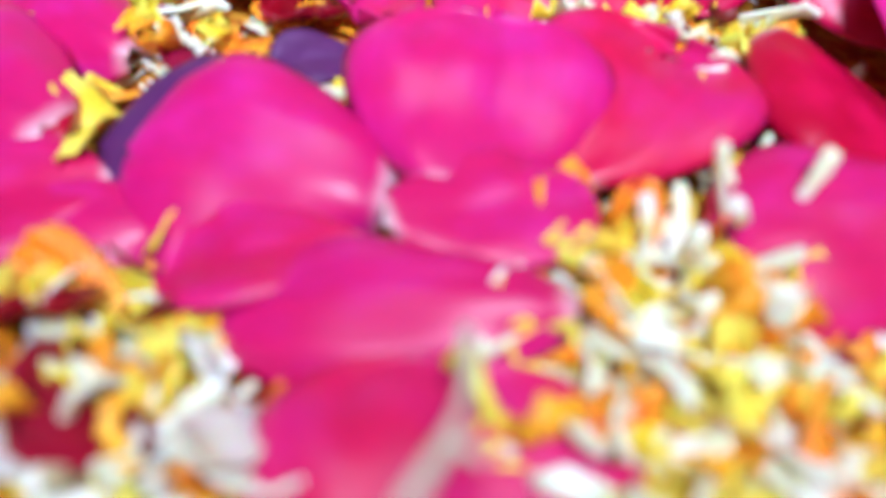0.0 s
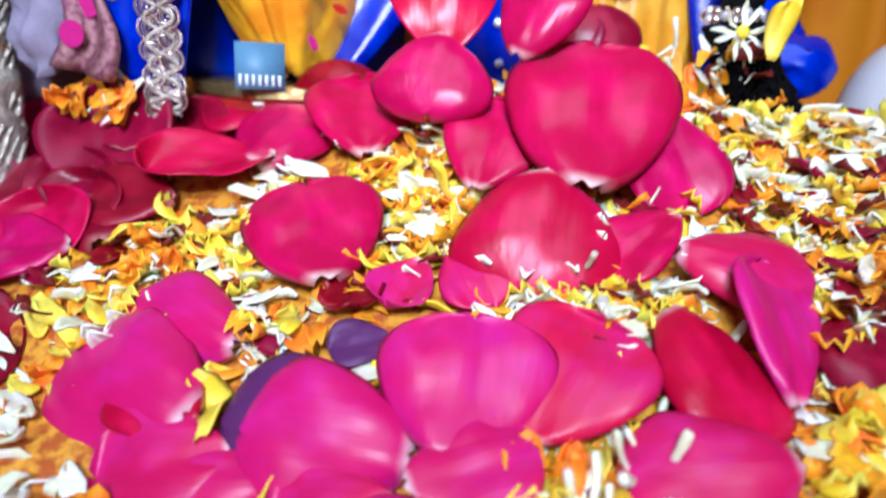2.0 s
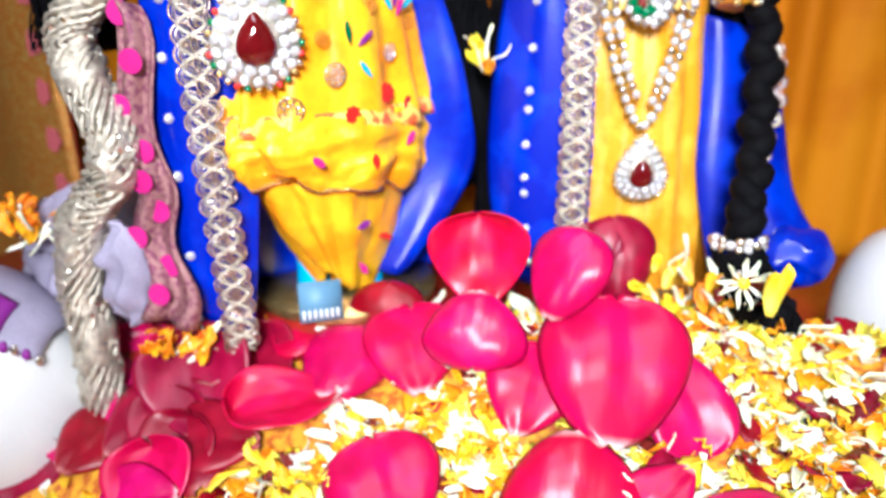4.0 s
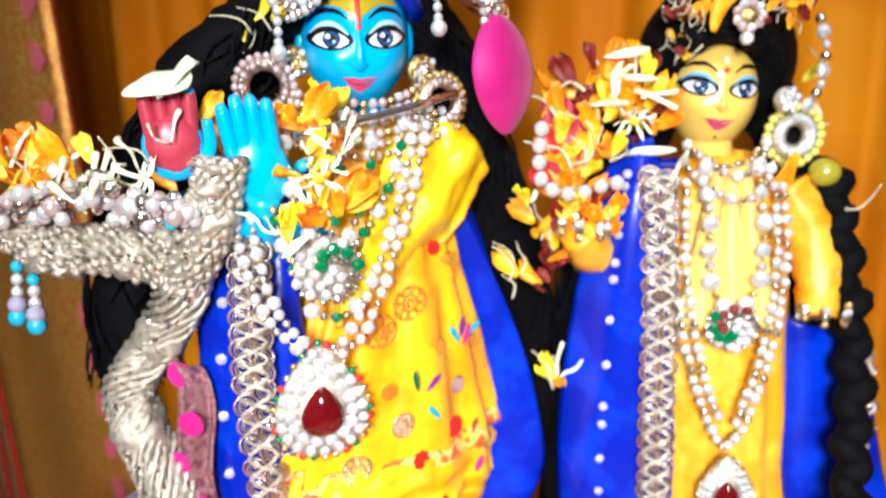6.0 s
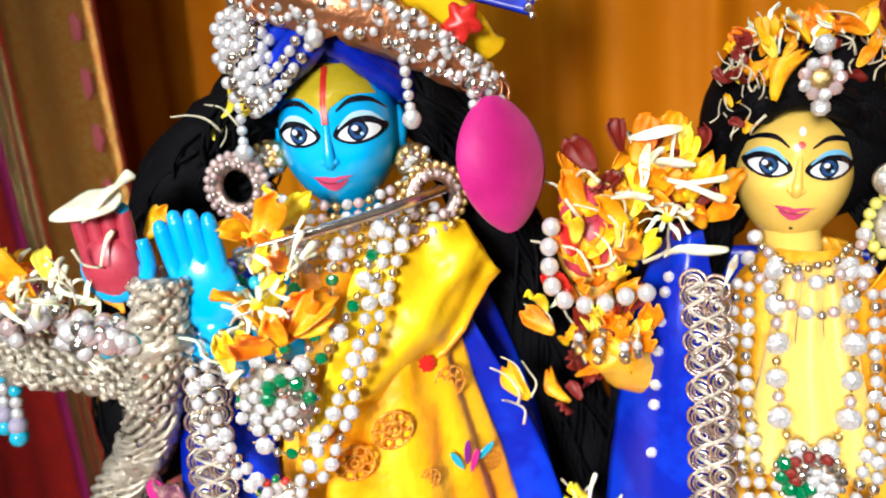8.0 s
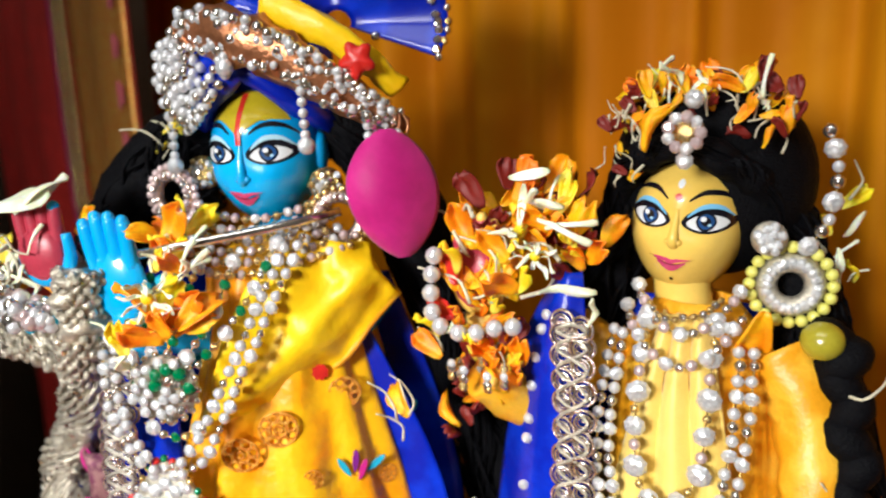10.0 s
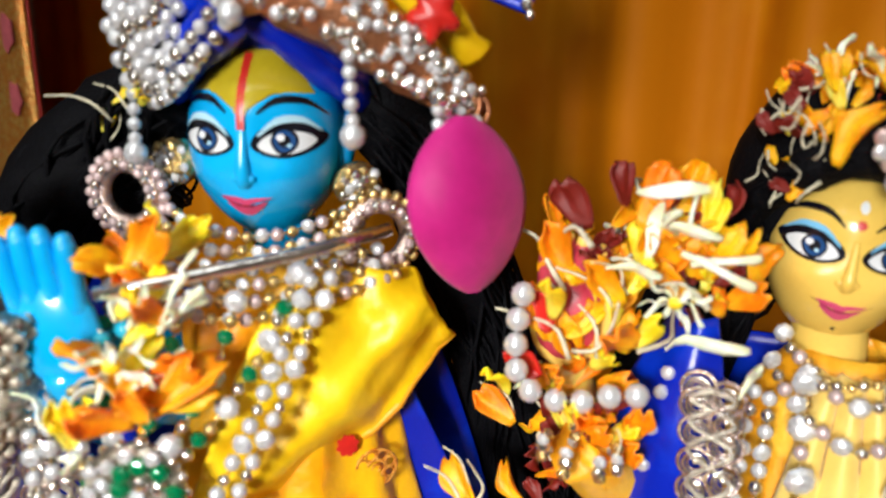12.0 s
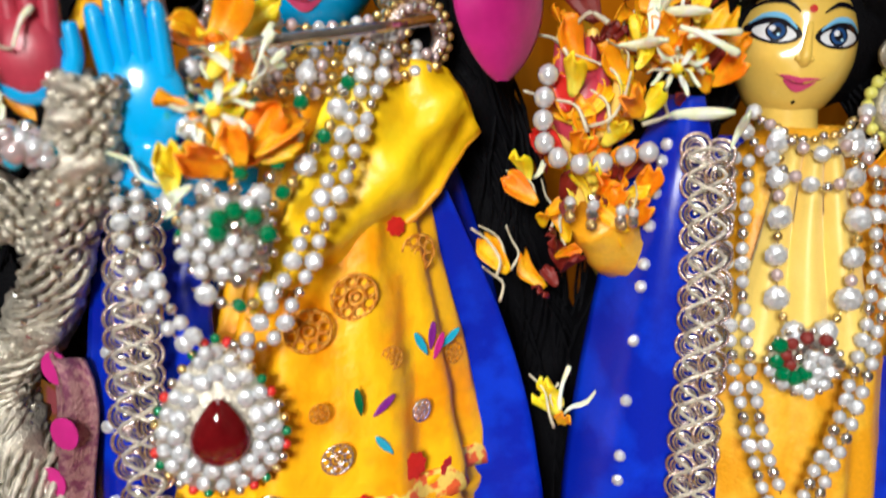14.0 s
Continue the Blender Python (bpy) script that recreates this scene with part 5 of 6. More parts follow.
for k in range(20):
    a = 2 * math.pi * k / 20
    gem(hoop, (6.2 * math.cos(a), -2.2, 6.2 * math.sin(a)), 1.6, GEM)
    bead(hoop, (10.2 * math.cos(a), -0.5, 10.2 * math.sin(a)), 1.7, LIME)
top_stud = holder("ear_stud", RF @ pose(0.019, 0.002, 0.203, 0, 0, 12), "round ear stud of clear stones", "earring", "ear studs")
part("boss", Build().add(*disc((0, 0, 0), 4.5, 2, 16, 1.5), SILVER), top_stud)
for k in range(12):
    gem(top_stud, (3.8 * math.cos(k * 2.4) * math.sqrt(k / 12), -1.5, 3.8 * math.sin(k * 2.4) * math.sqrt(k / 12)), 1.3, GEM, "stone")
strand("ear_chain", RF, [[(30, 12, 232), (33, 11, 220), (32, 9, 208), (27, 7, 200)]], [(1.9, SEQUIN, "bead"), (2.8, GEM, "gem"), (1.6, PEARL, "bead")], "chain of silver and clear stones from hair to ear")
thing("olive_bead", Build().add(*ellipsoid((33, 0, 178), (5.4, 5.4, 5.0), 20, 14), OLIVE), RF, "glossy olive-yellow round bead at the shoulder", "bead")
bangle = holder("pearl_bangle", RF, "bangle of large white pearls at the raised hand", "bracelet")
for k in range(4):
    bead(bangle, (-66 - 0.8 * math.sin(k), -25 - 0.6 * k, 197 - 5.4 * k), 2.7, PEARL, "pearl")
for k in range(5):
    bead(bangle, (-62.5 + 5.3 * k, -28.5 + 0.8 * k, 177.5 - 1.6 * math.sin(k * 1.2)), 2.6, PEARL, "pearl")
for k, (x, w, a) in enumerate(((-61, 188, 20), (-62, 178, 60))):
    ob = part("ribbon", Build().add(*petal(9, 7, 0.3, 0.3, 0.35, 3.0 + k, 7, 0.5), RED), bangle, "red ribbon loop")
    ob.matrix_local = pose(x * MM, -0.021, w * MM, 0, 0, 0) @ pose(0, 0, 0, 80, 0, 0) @ pose(0, 0, 0, 0, 0, a)

# ---- beside the flute player ----
tree = holder("silver_branch", ID, "twisting branch covered in silver zari and sequins", "branch")
TREE = [[(-110, 222, 300), (-104, 214, 286), (-116, 218, 268), (-129, 216, 250), (-125, 214, 234), (-115, 209, 216), (-117, 208, 202), (-129, 208, 186), (-135, 208, 162), (-133, 208, 132), (-134, 208, 100)],
        [(-104, 214, 288), (-94, 208, 300), (-86, 206, 316), (-84, 206, 326)], [(-108, 214, 292), (-124, 208, 298), (-140, 205, 298), (-152, 204, 306)]]
for line, r in zip(TREE, (7.2, 6.6, 6.6)):
    b = Build()
    pts = spline(line, 90)
    b.add(*tube(pts, lambda t: r * (1 + 0.14 * math.sin(t * 37)), 20, wob=0.45), SILVER)
    part("limb", b, tree)
for line, r in zip(TREE, (7.2, 6.6, 6.6)):
    core = spline(line, 160)
    length = sum((q - p).length for p, q in zip(core, core[1:]))
    for k in range(14):
        cord = []
        for i, p in enumerate(core):
            d = (core[min(i + 1, 160)] - core[max(i - 1, 0)]).normalized()
            e1 = d.cross(Vector((0.13, 0.97, 0.2))).normalized()
            e2 = d.cross(e1)
            t = k * 2 * math.pi / 14 + i / 160 * length / 9.5
            q = r * (0.98 + 0.1 * math.sin(i * 0.55 + 2 * k) + 0.12 * noise.noise(p * 0.15 + Vector((k, 0, 0))))
            cord.append(p + e1 * q * math.cos(t) + e2 * q * math.sin(t))
        part("wire_cord", Build().add(*tube(cord, lambda t: 0.95 + 0.4 * math.sin(t * length * 2.6), 6), SILVER), tree)
scales = Build()
g = random.Random(3)
for line, r in zip(TREE, (7.2, 6.6, 6.6)):
    pts = spline(line, 200)
    for k in range(900 if r > 7 else 260):
        p = pts[g.randrange(200)]
        a = g.uniform(0, 6.28)
        c = p + Vector((math.cos(a), math.sin(a), 0)) * r * g.uniform(0.98, 1.12) + Vector((0, 0, g.uniform(-1, 1)))
        s = g.uniform(0.9, 1.9)
        n1 = Vector((g.uniform(-1, 1), g.uniform(-1, 1), g.uniform(-1, 1))).normalized()
        n2 = n1.cross(Vector((0.3, 0.5, 0.8))).normalized()
        n3 = n1.cross(n2) * 0.35
        scales.add([c + n1 * s, c + n2 * s, c - n1 * s, c - n2 * s, c + n3 * s, c - n3 * s], [(0, 1, 4), (1, 2, 4), (2, 3, 4), (3, 0, 4), (1, 0, 5), (2, 1, 5), (3, 2, 5), (0, 3, 5)], SEQUIN)
sq = part("sequin_cover", scales.mesh("sequin_cover", smooth=False), tree, "scattered silver sequins")
tagged(sq, kind="stuff")
for p, q in (((-150, 203, 305), (-152, 200, 278)), ((-146, 203, 300), (-145, 199, 276))):
    for k in range(8):
        t = k / 7
        bead(tree, [a + (b2 - a) * t for a, b2 in zip(p, q)], 2.0 if k < 6 else 2.9, (PEARL, GEM, SEQUIN, TURQ)[k % 4] if k != 6 else LILAC, "hanging_bead")
# a low mound of white beads and blossoms on the branch
garland = holder("bead_garland", ID, "tangled garland of white and clear beads on the branch", "garland")
for k in range(90):
    x = -150 + 62 * g.random()
    bead(garland, (x, 196 + 10 * g.random() - 4, 306 + 14 * g.random() * (1 - abs(x + 120) / 45) + 3), g.choice((1.6, 2.2, 2.8)), g.choice((PEARL, GEM, PEARL, SEQUIN, PINKPEARL)))
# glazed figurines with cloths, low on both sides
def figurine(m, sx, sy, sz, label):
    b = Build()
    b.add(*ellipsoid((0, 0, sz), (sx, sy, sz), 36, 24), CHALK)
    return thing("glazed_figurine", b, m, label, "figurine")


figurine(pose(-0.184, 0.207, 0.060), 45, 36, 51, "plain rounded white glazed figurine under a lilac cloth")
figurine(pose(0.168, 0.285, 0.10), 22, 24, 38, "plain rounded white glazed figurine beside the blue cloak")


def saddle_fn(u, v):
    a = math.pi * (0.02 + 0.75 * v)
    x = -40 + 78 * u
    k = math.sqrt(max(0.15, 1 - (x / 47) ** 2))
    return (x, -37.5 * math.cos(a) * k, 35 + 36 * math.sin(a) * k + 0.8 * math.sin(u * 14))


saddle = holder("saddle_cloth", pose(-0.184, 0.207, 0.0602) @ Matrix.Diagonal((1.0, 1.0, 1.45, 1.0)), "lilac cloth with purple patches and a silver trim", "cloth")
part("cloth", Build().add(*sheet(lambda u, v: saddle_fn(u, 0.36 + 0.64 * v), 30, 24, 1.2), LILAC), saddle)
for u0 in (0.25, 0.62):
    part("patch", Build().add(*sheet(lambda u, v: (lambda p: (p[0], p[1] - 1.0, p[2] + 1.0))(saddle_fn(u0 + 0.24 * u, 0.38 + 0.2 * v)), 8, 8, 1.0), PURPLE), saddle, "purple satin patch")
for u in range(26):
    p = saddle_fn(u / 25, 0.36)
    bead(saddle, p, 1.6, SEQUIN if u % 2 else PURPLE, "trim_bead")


def mauve_fn(u, v):
    p = spline([(-106, 214, 262), (-105, 214, 215), (-104, 213, 180), (-101, 208, 150)], 20)[int(round(v * 20))]
    return (p.x - 8 + 20 * u * (0.6 + 0.4 * v) + 2.5 * math.sin(v * 17), p.y + 2.4 * math.sin(u * 9 + v * 4), p.z - 4 * u)


bundle = Build().add(*ellipsoid((-148, 236, 160), (32, 15, 29), 64, 44, lambda q: q + Vector((0.6, 1, 1)) * 11 * noise.noise(q * 0.06) + Vector((1, 1, 1)) * 4.5 * abs(noise.noise(q * 0.16)) + Vector((1, 1, 0.4)) * 1.4 * noise.noise(q * 0.4)), LILAC)
thing("crumpled_cloth", bundle, ID, "crumpled pale lilac cloth bundle behind the branch", "cloth")
side = holder("brocade_scarf", ID, "mauve scarf with magenta dots and a rose-gold edge", "scarf")
part("cloth", Build().add(*sheet(mauve_fn, 14, 20, 1.0), MAUVEBROC), side)
for k in range(9):
    p = mauve_fn(0.25 + 0.3 * (k % 2), 0.05 + 0.1 * k)
    part("dot", Build().add(*disc((p[0], p[1] - 2.6, p[2]), 4.2, 0.4, 18, 0.05), MAGENTA).mesh("dot", smooth=False), side, "magenta dot")
part("lilac_fold", Build().add(*ellipsoid((-117, 210, 166), (9, 6, 21), 32, 24, lambda q: q + Vector((1, 0.7, 0.3)) * 4.5 * noise.noise(q * 0.13) + Vector((0.5, 1, 0)) * 1.6 * noise.noise(q * 0.4)), LILAC), side, "lilac lining")
tag = holder("card_tag", KF @ pose(-0.017, -0.033, 0.016, -12, 0, 0), "small grey-blue card with white stripes at the pedestal", "tag")
part("card", box((-8, -0.6, 0), (8, 0.6, 15), GREYBLUE), tag)
for k in range(7):
    part("stripe", box((-7 + 2.1 * k, -1.1, 1), (-6 + 2.1 * k, -0.6, 4.5), WHITE), tag)
silver_bell = Build().add(*tube([(0, 0, z) for z in (0, 3, 8, 13, 16, 18)], lambda t: 8 * (1 - t) ** 0.5 + 1.2, 18), SEQUIN)
thing("silver_bell", silver_bell, pose(0.160, 0.235, 0.130), "small polished silver bell at the edge of the heap", "bell")

# ---- loose flowers ----
g = random.Random(11)


def marigold(length, width, fold, curl, seed, n=8, thick=0.35):
    """A marigold petal: a wedge from a narrow base to a broad frilled end, folded along its middle."""
    def fn(u, v):
        t = 2 * u - 1
        w = width * (0.2 + 0.8 * v ** 0.7) * (1 - 0.45 * v ** 6) / 2
        x = t * w * (1 - 0.25 * abs(fold))
        y = length * (v - 0.12 * v ** 4 * (t * t + 0.7 * math.sin(5 * t + seed)))
        z = fold * abs(x) * 1.3 + curl * length * v * v + width * 0.13 * math.sin(6 * t + seed) * v ** 2
        return (x, y, z + 0.12 * length * noise.noise(Vector((x * 0.2, y * 0.2, seed))))
    return sheet(fn, n, n, thick)


def tuberose(length, bend, seed):
    """A closed white floret: a slim bent trumpet that opens at one end."""
    line = spline([(0, 0, 0), (bend * 0.3, length * 0.35, 0.8), (bend, length * 0.7, 1.0), (bend * 1.6, length, 0)], 12)
    return tube(line, lambda t: 0.55 + 0.85 * t ** 1.5 + 0.2 * math.sin(seed + 5 * t) - 0.8 * max(0.0, t - 0.86) * 5, 9, flat=0.75, wob=0.35)


SHAPES = {
    "orange": [Build().add(*marigold(12, 10, c, k, q), ORANGE).mesh("marigold_petal") for c, k, q in ((0.35, 0.25, 1), (-0.3, 0.4, 4), (0.6, -0.3, 8), (0.15, 0.5, 12), (-0.5, -0.2, 15))],
    "yellow": [Build().add(*marigold(11, 8, c, k, q), YELLOW).mesh("marigold_petal") for c, k, q in ((0.3, 0.3, 2), (-0.35, 0.4, 5), (0.5, -0.35, 9))],
    "cream": [Build().add(*petal(14, 2.7, c, k, 0.4, q, 8, 0.4, 0.15), CREAM).mesh("white_floret") for c, k, q in ((0.5, 0.4, 3), (-0.45, 0.5, 6), (0.6, -0.5, 10))]
    + [Build().add(*tuberose(13.5, bd, q), CREAM).mesh("white_floret") for bd, q in ((2, 1.0), (-3, 3.0))],
    "maroon": [Build().add(*marigold(10, 9, c, 0.35, q), MAROON).mesh("marigold_petal") for c, q in ((0.12, 7), (-0.1, 3))],
    "stem": [Build().add(*tube(spline([(0, 0, 0), (3, 6, 1.5), (1, 12, 0), (-2, 18, 2)], 10), lambda t: 0.6 - 0.3 * t, 6), STEM).mesh("dry_stem"), Build().add(*tube(spline([(0, 0, 0), (-2, 5, 0.5), (1, 11, 1.5)], 8), lambda t: 0.4 + 0.3 * t, 6), STEM).mesh("dry_stem")],
}
WORDS = {"orange": ("marigold_petal", "loose orange marigold petal", "petal"), "yellow": ("marigold_petal", "loose yellow marigold petal", "petal"), "cream": ("white_floret", "loose creamy white flower floret", "floret"),
         "maroon": ("marigold_petal", "dark maroon marigold petal", "petal"), "stem": ("dry_stem", "thin pale dry flower stem", "stem")}


def loose(kind, p, size, where, group, rot=None):
    name, label, cat = WORDS[kind]
    r = rot or (g.uniform(-50, 60), g.uniform(-50, 50), g.uniform(0, 360))
    return thing(name, SHAPES[kind][g.randrange(len(SHAPES[kind]))], pose(*p, *r) @ Matrix.Diagonal((size, size, size, 1)), f"{label} {where}", cat, group)


def pick(weights):
    return g.choices(list(weights), list(weights.values()))[0]


# on the heap, thickest in its middle seam and on its right
MIX = {"orange": 4, "yellow": 4, "cream": 5, "maroon": 0.6, "stem": 1.5}
SPOTS = [(0.075, 0.135, 0.022, 0.018, 60), (0.060, 0.112, 0.016, 0.012, 40), (-0.004, 0.098, 0.02, 0.014, 46), (0.080, 0.098, 0.028, 0.012, 50), (0.012, 0.205, 0.026, 0.02, 60), (-0.03, 0.165, 0.022, 0.016, 36),
         (0.068, 0.170, 0.014, 0.014, 24), (0.130, 0.190, 0.03, 0.035, 70), (0.09, 0.222, 0.02, 0.014, 30), (-0.05, 0.205, 0.02, 0.012, 16), (0.02, 0.06, 0.05, 0.02, 40), (-0.075, 0.165, 0.03, 0.03, 24), (-0.09, 0.225, 0.03, 0.012, 20), (0.035, 0.178, 0.012, 0.012, 18)]
for cx, cy, sx, sy, n in SPOTS:
    for _ in range(int(n * 0.2)):
        x, y = g.gauss(cx, sx * 0.7), g.gauss(cy, sy * 0.7)
        if under_petal(x, y):
            continue
        loose(pick(MIX), (x, y, heap_z(x, y) + g.uniform(0.0, 0.0035)), g.uniform(0.7, 1.3), "on the heap", "loose petals on the heap")
# the uncountable rest of the heap
fill = Build()
BITS = {m.name: [(petal(l, w * 1.5, c, k, 0.4, q, 4, 0.4, 0.2) if m in (CREAM, ROSEDARK) else marigold(l, w * 1.55, c * 1.3, k, q, 4)) for l, w, c, k, q in rows] for m, rows in (
    (ORANGE, ((9, 6, 0.2, 0.3, 1), (7, 6, -0.2, 0.4, 4), (10, 4.5, 0.3, -0.3, 8))), (YELLOW, ((9, 5, 0.2, 0.3, 2), (8, 6, -0.2, 0.4, 5), (11, 4, 0.2, -0.3, 9))),
    (CREAM, ((12, 3, 0.3, 0.2, 3), (9, 3.6, -0.2, 0.3, 6), (14, 2.2, 0.3, -0.3, 10))), (MAROON, ((7, 5, 0.2, 0.3, 7),)), (ROSEDARK, ((9, 8, 0.2, 0.3, 11),)))}
spots = [q for q in SPOTS for _ in range(q[4])]
for k in range(9500):
    if k % 3:
        q = g.choice(spots)
        x, y = g.gauss(q[0], q[2] * 0.9), min(0.238, g.gauss(q[1], q[3] * 0.9))
    else:
        x, y = g.uniform(-0.22, 0.24), g.uniform(-0.03, 0.235)
    # bright litter thinned where the dark petals stand in for shade
    if x < -0.085 and y > 0.15 and g.random() < 0.75:
        continue
    if under_petal(x, y) and g.random() < 0.985:
        continue
    mat = g.choices((ORANGE, YELLOW, CREAM, MAROON, ROSEDARK), (3.2, 3.8, 6, 0.6, 0.4))[0]
    vs, fs = g.choice(BITS[mat.name])
    size = g.uniform(0.65, 1.4) if y > 0.125 else g.uniform(0.7, 1.6)
    m = pose(x * 1000, y * 1000, heap_z(x, y) * 1000 - 0.6 + g.random() * 3.4, g.uniform(-25, 25), g.uniform(-35, 35), g.uniform(0, 360)) @ Matrix.Scale(size, 4)
    fill.add([m @ v for v in vs], fs, mat)
thing("petal_litter", fill, ID, "countless small marigold shreds and white florets covering the heap", "petals", kind="stuff")


def cluster(frame_m, c, r, n, mix, size, where, group):
    for _ in range(int(n * 1.3)):
        d = Vector((g.gauss(0, 1), g.gauss(0, 1), g.gauss(0, 1))).normalized() * g.random() ** 0.45
        p = frame_m @ (Vector((c[0] + d.x * r[0], c[1] + d.y * r[1], c[2] + d.z * r[2])) * MM)
        loose(pick(mix), p, g.uniform(0.5, 1.0) * size, where, group, (g.uniform(20, 130), g.uniform(-60, 60), g.uniform(-60, 60)))


HOT = {"orange": 7, "yellow": 2, "cream": 0.9, "maroon": 2.2, "stem": 2.0}
cluster(RF, (-50, -20, 164), (9, 5, 12), 16, HOT, 1.0, "hanging on the companion's sleeve", "petals on the shoulder")
W = "caught on the companion's hand and shoulder"
cluster(RF, (-44, -10, 204), (20, 9, 15), 44, HOT, 1.2, W, "petals on the shoulder")
cluster(RF, (-52, -18, 190), (14, 7, 11), 24, HOT, 1.2, W, "petals on the shoulder")
cluster(RF, (-60, -16, 172), (13, 7, 13), 18, HOT, 1.1, W, "petals on the shoulder")
cluster(RF, (-28, -8, 200), (8, 6, 14), 12, {"orange": 3, "yellow": 3, "maroon": 1}, 0.95, W, "petals on the shoulder")
H = "caught in the black hair"
cluster(RF, (-2, 4, 239), (22, 8, 6), 46, {"orange": 5, "cream": 2, "maroon": 4, "stem": 4, "yellow": 1}, 0.8, H, "petals in the hair")
cluster(RF, (-19, -1, 226), (9, 4, 14), 26, {"orange": 4, "stem": 6, "maroon": 2, "yellow": 1}, 0.68, H, "petals in the hair")
cluster(RF, (17, 2, 232), (10, 5, 10), 18, {"orange": 4, "cream": 1, "stem": 4, "maroon": 3}, 0.7, H, "petals in the hair")
cluster(RF, (34, 24, 200), (6, 8, 24), 8, {"cream": 3, "yellow": 1, "stem": 2}, 0.9, H, "petals in the hair")
cluster(RF, (38, 0, 130), (6, 6, 40), 6, {"cream": 2, "stem": 3}, 0.9, "caught in the braid", "petals in the hair")
loose("orange", RF @ (Vector((20, -7, 186)) * MM), 1.3, "caught at the large earring", "petals in the hair", (-80, 10, 30))
loose("orange", RF @ (Vector((-10, -11, 226)) * MM), 1.05, H, "petals in the hair", (80, 10, -60))
for p, size, rot in (((-46, -16, 219), 1.05, (90, 80, 0)), ((-34, -20, 206), 1.0, (80, 70, 20)), ((-50, -22, 204), 0.9, (90, 85, -10)), ((-22, -20, 180), 0.75, (100, 20, 0))):
    loose("cream", RF @ (Vector(p) * MM), size, W, "petals on the shoulder", rot)
for _ in range(7):
    p = (g.uniform(-64, -30), g.uniform(-22, -14), g.uniform(176, 216))
    loose(g.choice(("cream", "stem")), RF @ (Vector(p) * MM), g.uniform(0.8, 1.2), W, "petals on the shoulder", (g.uniform(70, 110), g.uniform(40, 100), g.uniform(-30, 30)))
F = "caught on the flute player's arm"
cluster(KF, (-28, -36, 195), (7, 4, 6), 12, {"cream": 5, "yellow": 2, "orange": 1}, 1.2, F, "petals on the arm")
cluster(KF, (-28, -40, 180), (7, 4, 7), 11, {"orange": 4, "cream": 2, "yellow": 1}, 1.3, F, "petals on the arm")
cluster(KF, (-40, -40, 172), (5, 4, 7), 6, {"cream": 3, "yellow": 2}, 1.2, F, "petals on the arm")
cluster(KF, (-30, -27, 205), (5, 4, 6), 5, {"orange": 1, "yellow": 1}, 1.2, F, "petals on the arm")
cluster(KF, (-60, -26, 196), (6, 6, 10), 8, {"orange": 3, "maroon": 1, "stem": 1}, 1.0, F, "petals on the arm")
WHITE_PETAL = Build().add(*petal(18, 13, -0.1, -0.06, 0.12, 4.0, 12, 0.5), CREAM).mesh("white_petal")
for p, rot in (((-79, -37, 214), (20, 30, -75)), ((-70, -40, 213), (35, -15, -40))):
    thing("white_petal", WHITE_PETAL, KF @ pose(*(q * MM for q in p), *rot), "broad white petal draped over the raised palm", "petal", "white petals on the palm")
cluster(KF, (-72, -40, 196), (7, 3, 8), 5, {"cream": 2, "stem": 2}, 1.0, F, "petals on the arm")
B = "lying on the silver branch"
cluster(ID, (-138, 200, 322), (20, 8, 7), 26, {"orange": 5, "yellow": 2, "cream": 3, "stem": 1}, 1.0, B, "petals on the branch")
cluster(ID, (-120, 200, 316), (26, 8, 6), 22, {"cream": 5, "stem": 1, "orange": 1}, 1.0, B, "petals on the branch")
cluster(ID, (-156, 200, 306), (7, 6, 12), 12, {"yellow": 4, "orange": 1}, 1.1, B, "petals on the branch")
cluster(ID, (-165, 215, 176), (34, 14, 8), 30, {"orange": 4, "cream": 2, "maroon": 1}, 1.0, "on the figurine's cloth", "petals on the figurine")
cluster(ID, (-100, 208, 136), (16, 10, 6), 18, {"orange": 4, "cream": 2}, 1.0, "at the foot of the cloak", "petals at the pedestal")
cluster(RF, (30, -62, 30), (12, 6, 16), 20, {"cream": 3, "orange": 2, "maroon": 1, "yellow": 1}, 1.0, "caught in the braid's tassel", "petals in the hair")
cluster(RF, (12, -40, 20), (24, 8, 16), 26, {"yellow": 3, "cream": 2, "orange": 2}, 1.0, "at the hem of the dress", "petals at the pedestal")
cluster(RF, (-60, -18, 105), (5, 4, 4), 6, {"cream": 2, "yellow": 1, "orange": 1, "stem": 2}, 1.0, "caught between the cloaks", "petals on the cloaks")
cluster(RF, (-64, -10, 150), (6, 5, 18), 10, {"orange": 5, "stem": 3, "maroon": 1}, 0.95, "caught between the cloaks", "petals on the cloaks")
cluster(KF, (36, -22, 146), (4, 3, 12), 4, {"orange": 2, "stem": 2}, 1.0, "caught between the cloaks", "petals on the cloaks")
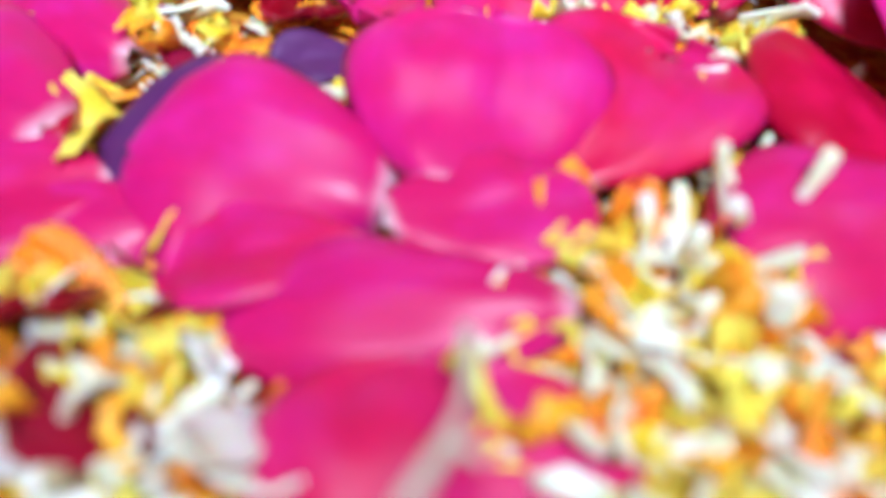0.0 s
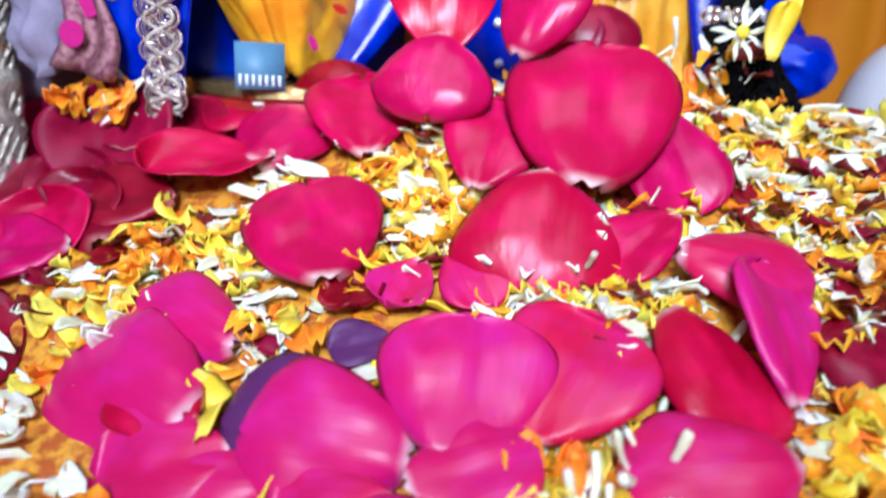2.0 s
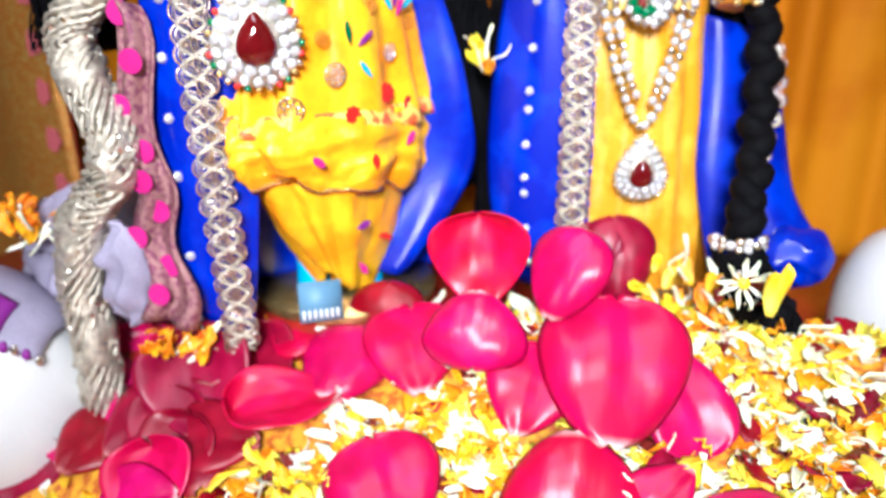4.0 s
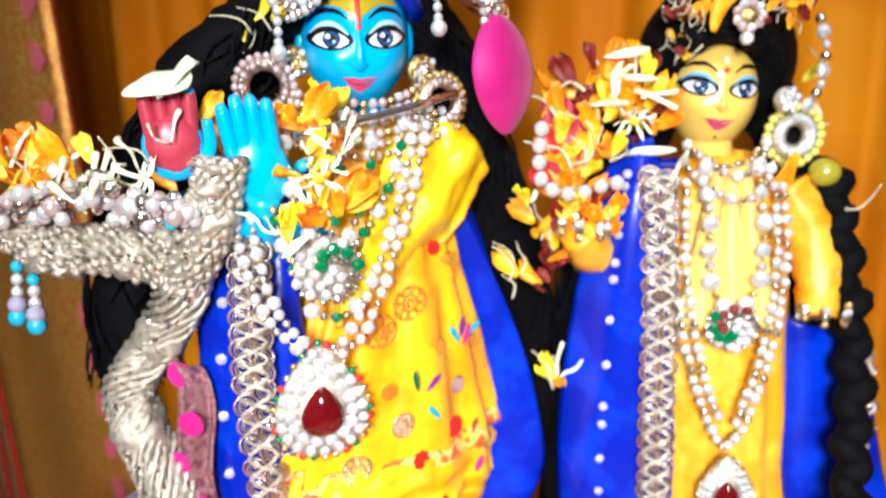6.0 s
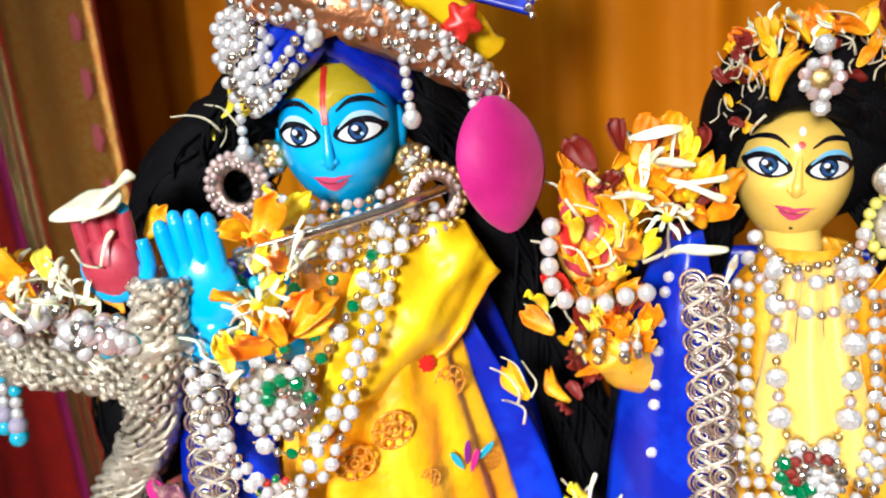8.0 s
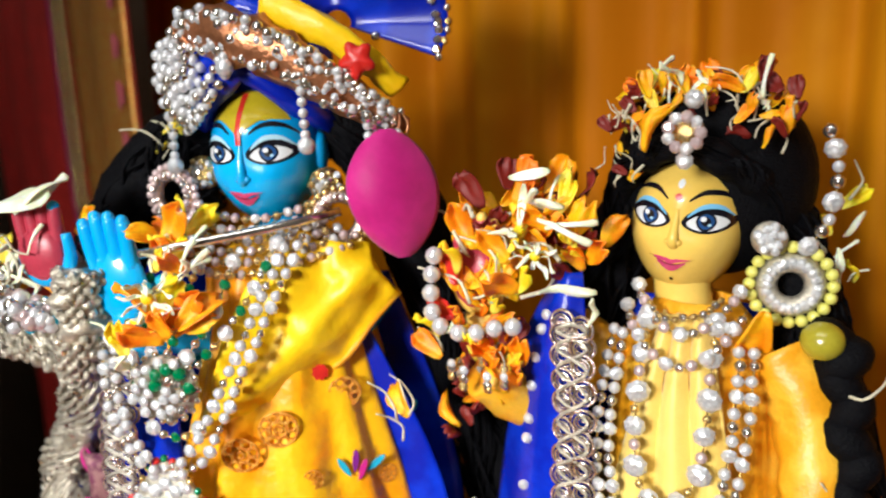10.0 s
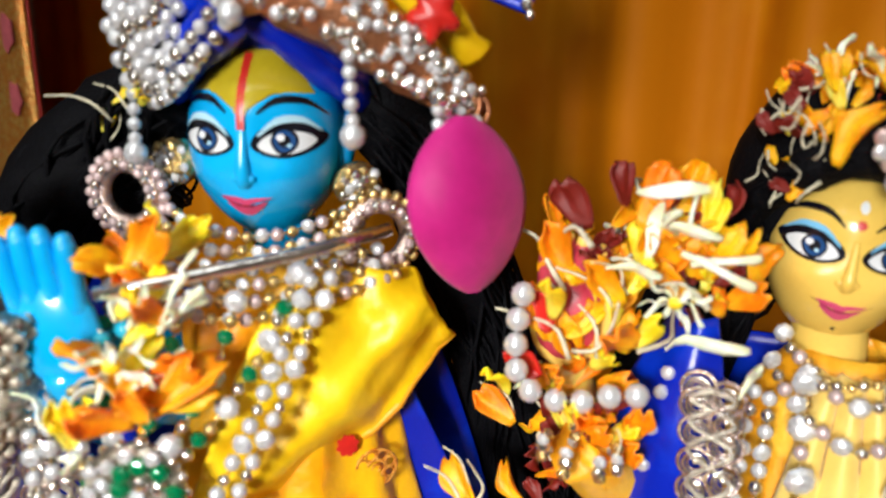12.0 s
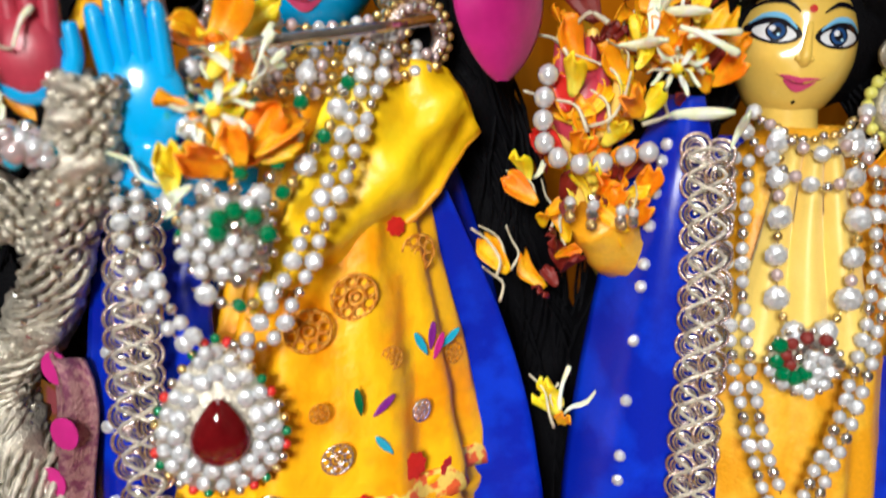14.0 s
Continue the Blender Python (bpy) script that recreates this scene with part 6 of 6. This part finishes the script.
cluster(KF, (-46, -2, 228), (14, 5, 7), 6, {"yellow": 1, "stem": 2}, 0.8, "in the flute player's hair", "petals in the hair")


def daisy(m, size, where):
    ob = holder("daisy", m @ Matrix.Diagonal((size, size, size, 1)), f"small white daisy with a yellow middle {where}", "flower", "white daisies")
    for k in range(9):
        a = k * 40 + g.uniform(-8, 8)
        p = part("ray_petal", SHAPES["cream"][k % 3], ob)
        p.matrix_local = pose(0, 0, 0, 90, 0, 0) @ pose(0, 0, 0, 0, 0, a) @ pose(0, 0.0015, 0, g.uniform(0, 14), 0, 0) @ Matrix.Scale(0.75, 4)
    part("middle", Build().add(*ellipsoid((0, -1.0, 0), (2.6, 1.8, 2.6), 14, 10), YELLOW), ob, "yellow flower middle")
    return ob


daisy(KF @ pose(-0.031, -0.043, 0.190, 25, 0, 15), 0.7, "on the arm")
for x, y in ((0.060, 0.110), (0.066, 0.103), (0.008, 0.088), (0.072, 0.122), (0.090, 0.086), (0.000, 0.084)):
    cluster(ID, (x * 1000, y * 1000, heap_z(x, y) * 1000 + 1.5), (7, 5, 2), 9, {"cream": 4, "yellow": 1}, 1.2, "on the heap", "loose petals on the heap")
daisy(pose(0.097, 0.222, 0.173, -15, 0, 5), 0.75, "on the braid's tassel")
daisy(RF @ pose(-0.036, -0.022, 0.199, 40, 30, 20), 0.6, "on the shoulder")
for p, size in (((0.104, 0.212, 0.166), 1.5), ((0.036, 0.232, 0.166), 0.8)):
    loose("yellow", p, size, "on the heap", "loose petals on the heap", (75, 10, 10))
STEMLINE = [(37.3, 58.5, 84), (39.2, 65.7, 84.6), (39.8, 72.7, 85), (39, 81, 85.4)]
# a pale bent stem across the lowest rose petal
stem = Build().add(*tube(spline(STEMLINE, 14), lambda t: 0.62 + 0.14 * math.sin(9 * t), 8, wob=0.1), STEM)
stem.add(*tube(spline([(39.2, 65.7, 84.6), (40.6, 64.6, 84.8), (41.8, 64.2, 84.6)], 8), lambda t: 0.45 + 0.1 * t, 7), STEM)
thing("dry_stem", stem, ID, "pale bent flower stem lying across a rose petal", "stem")
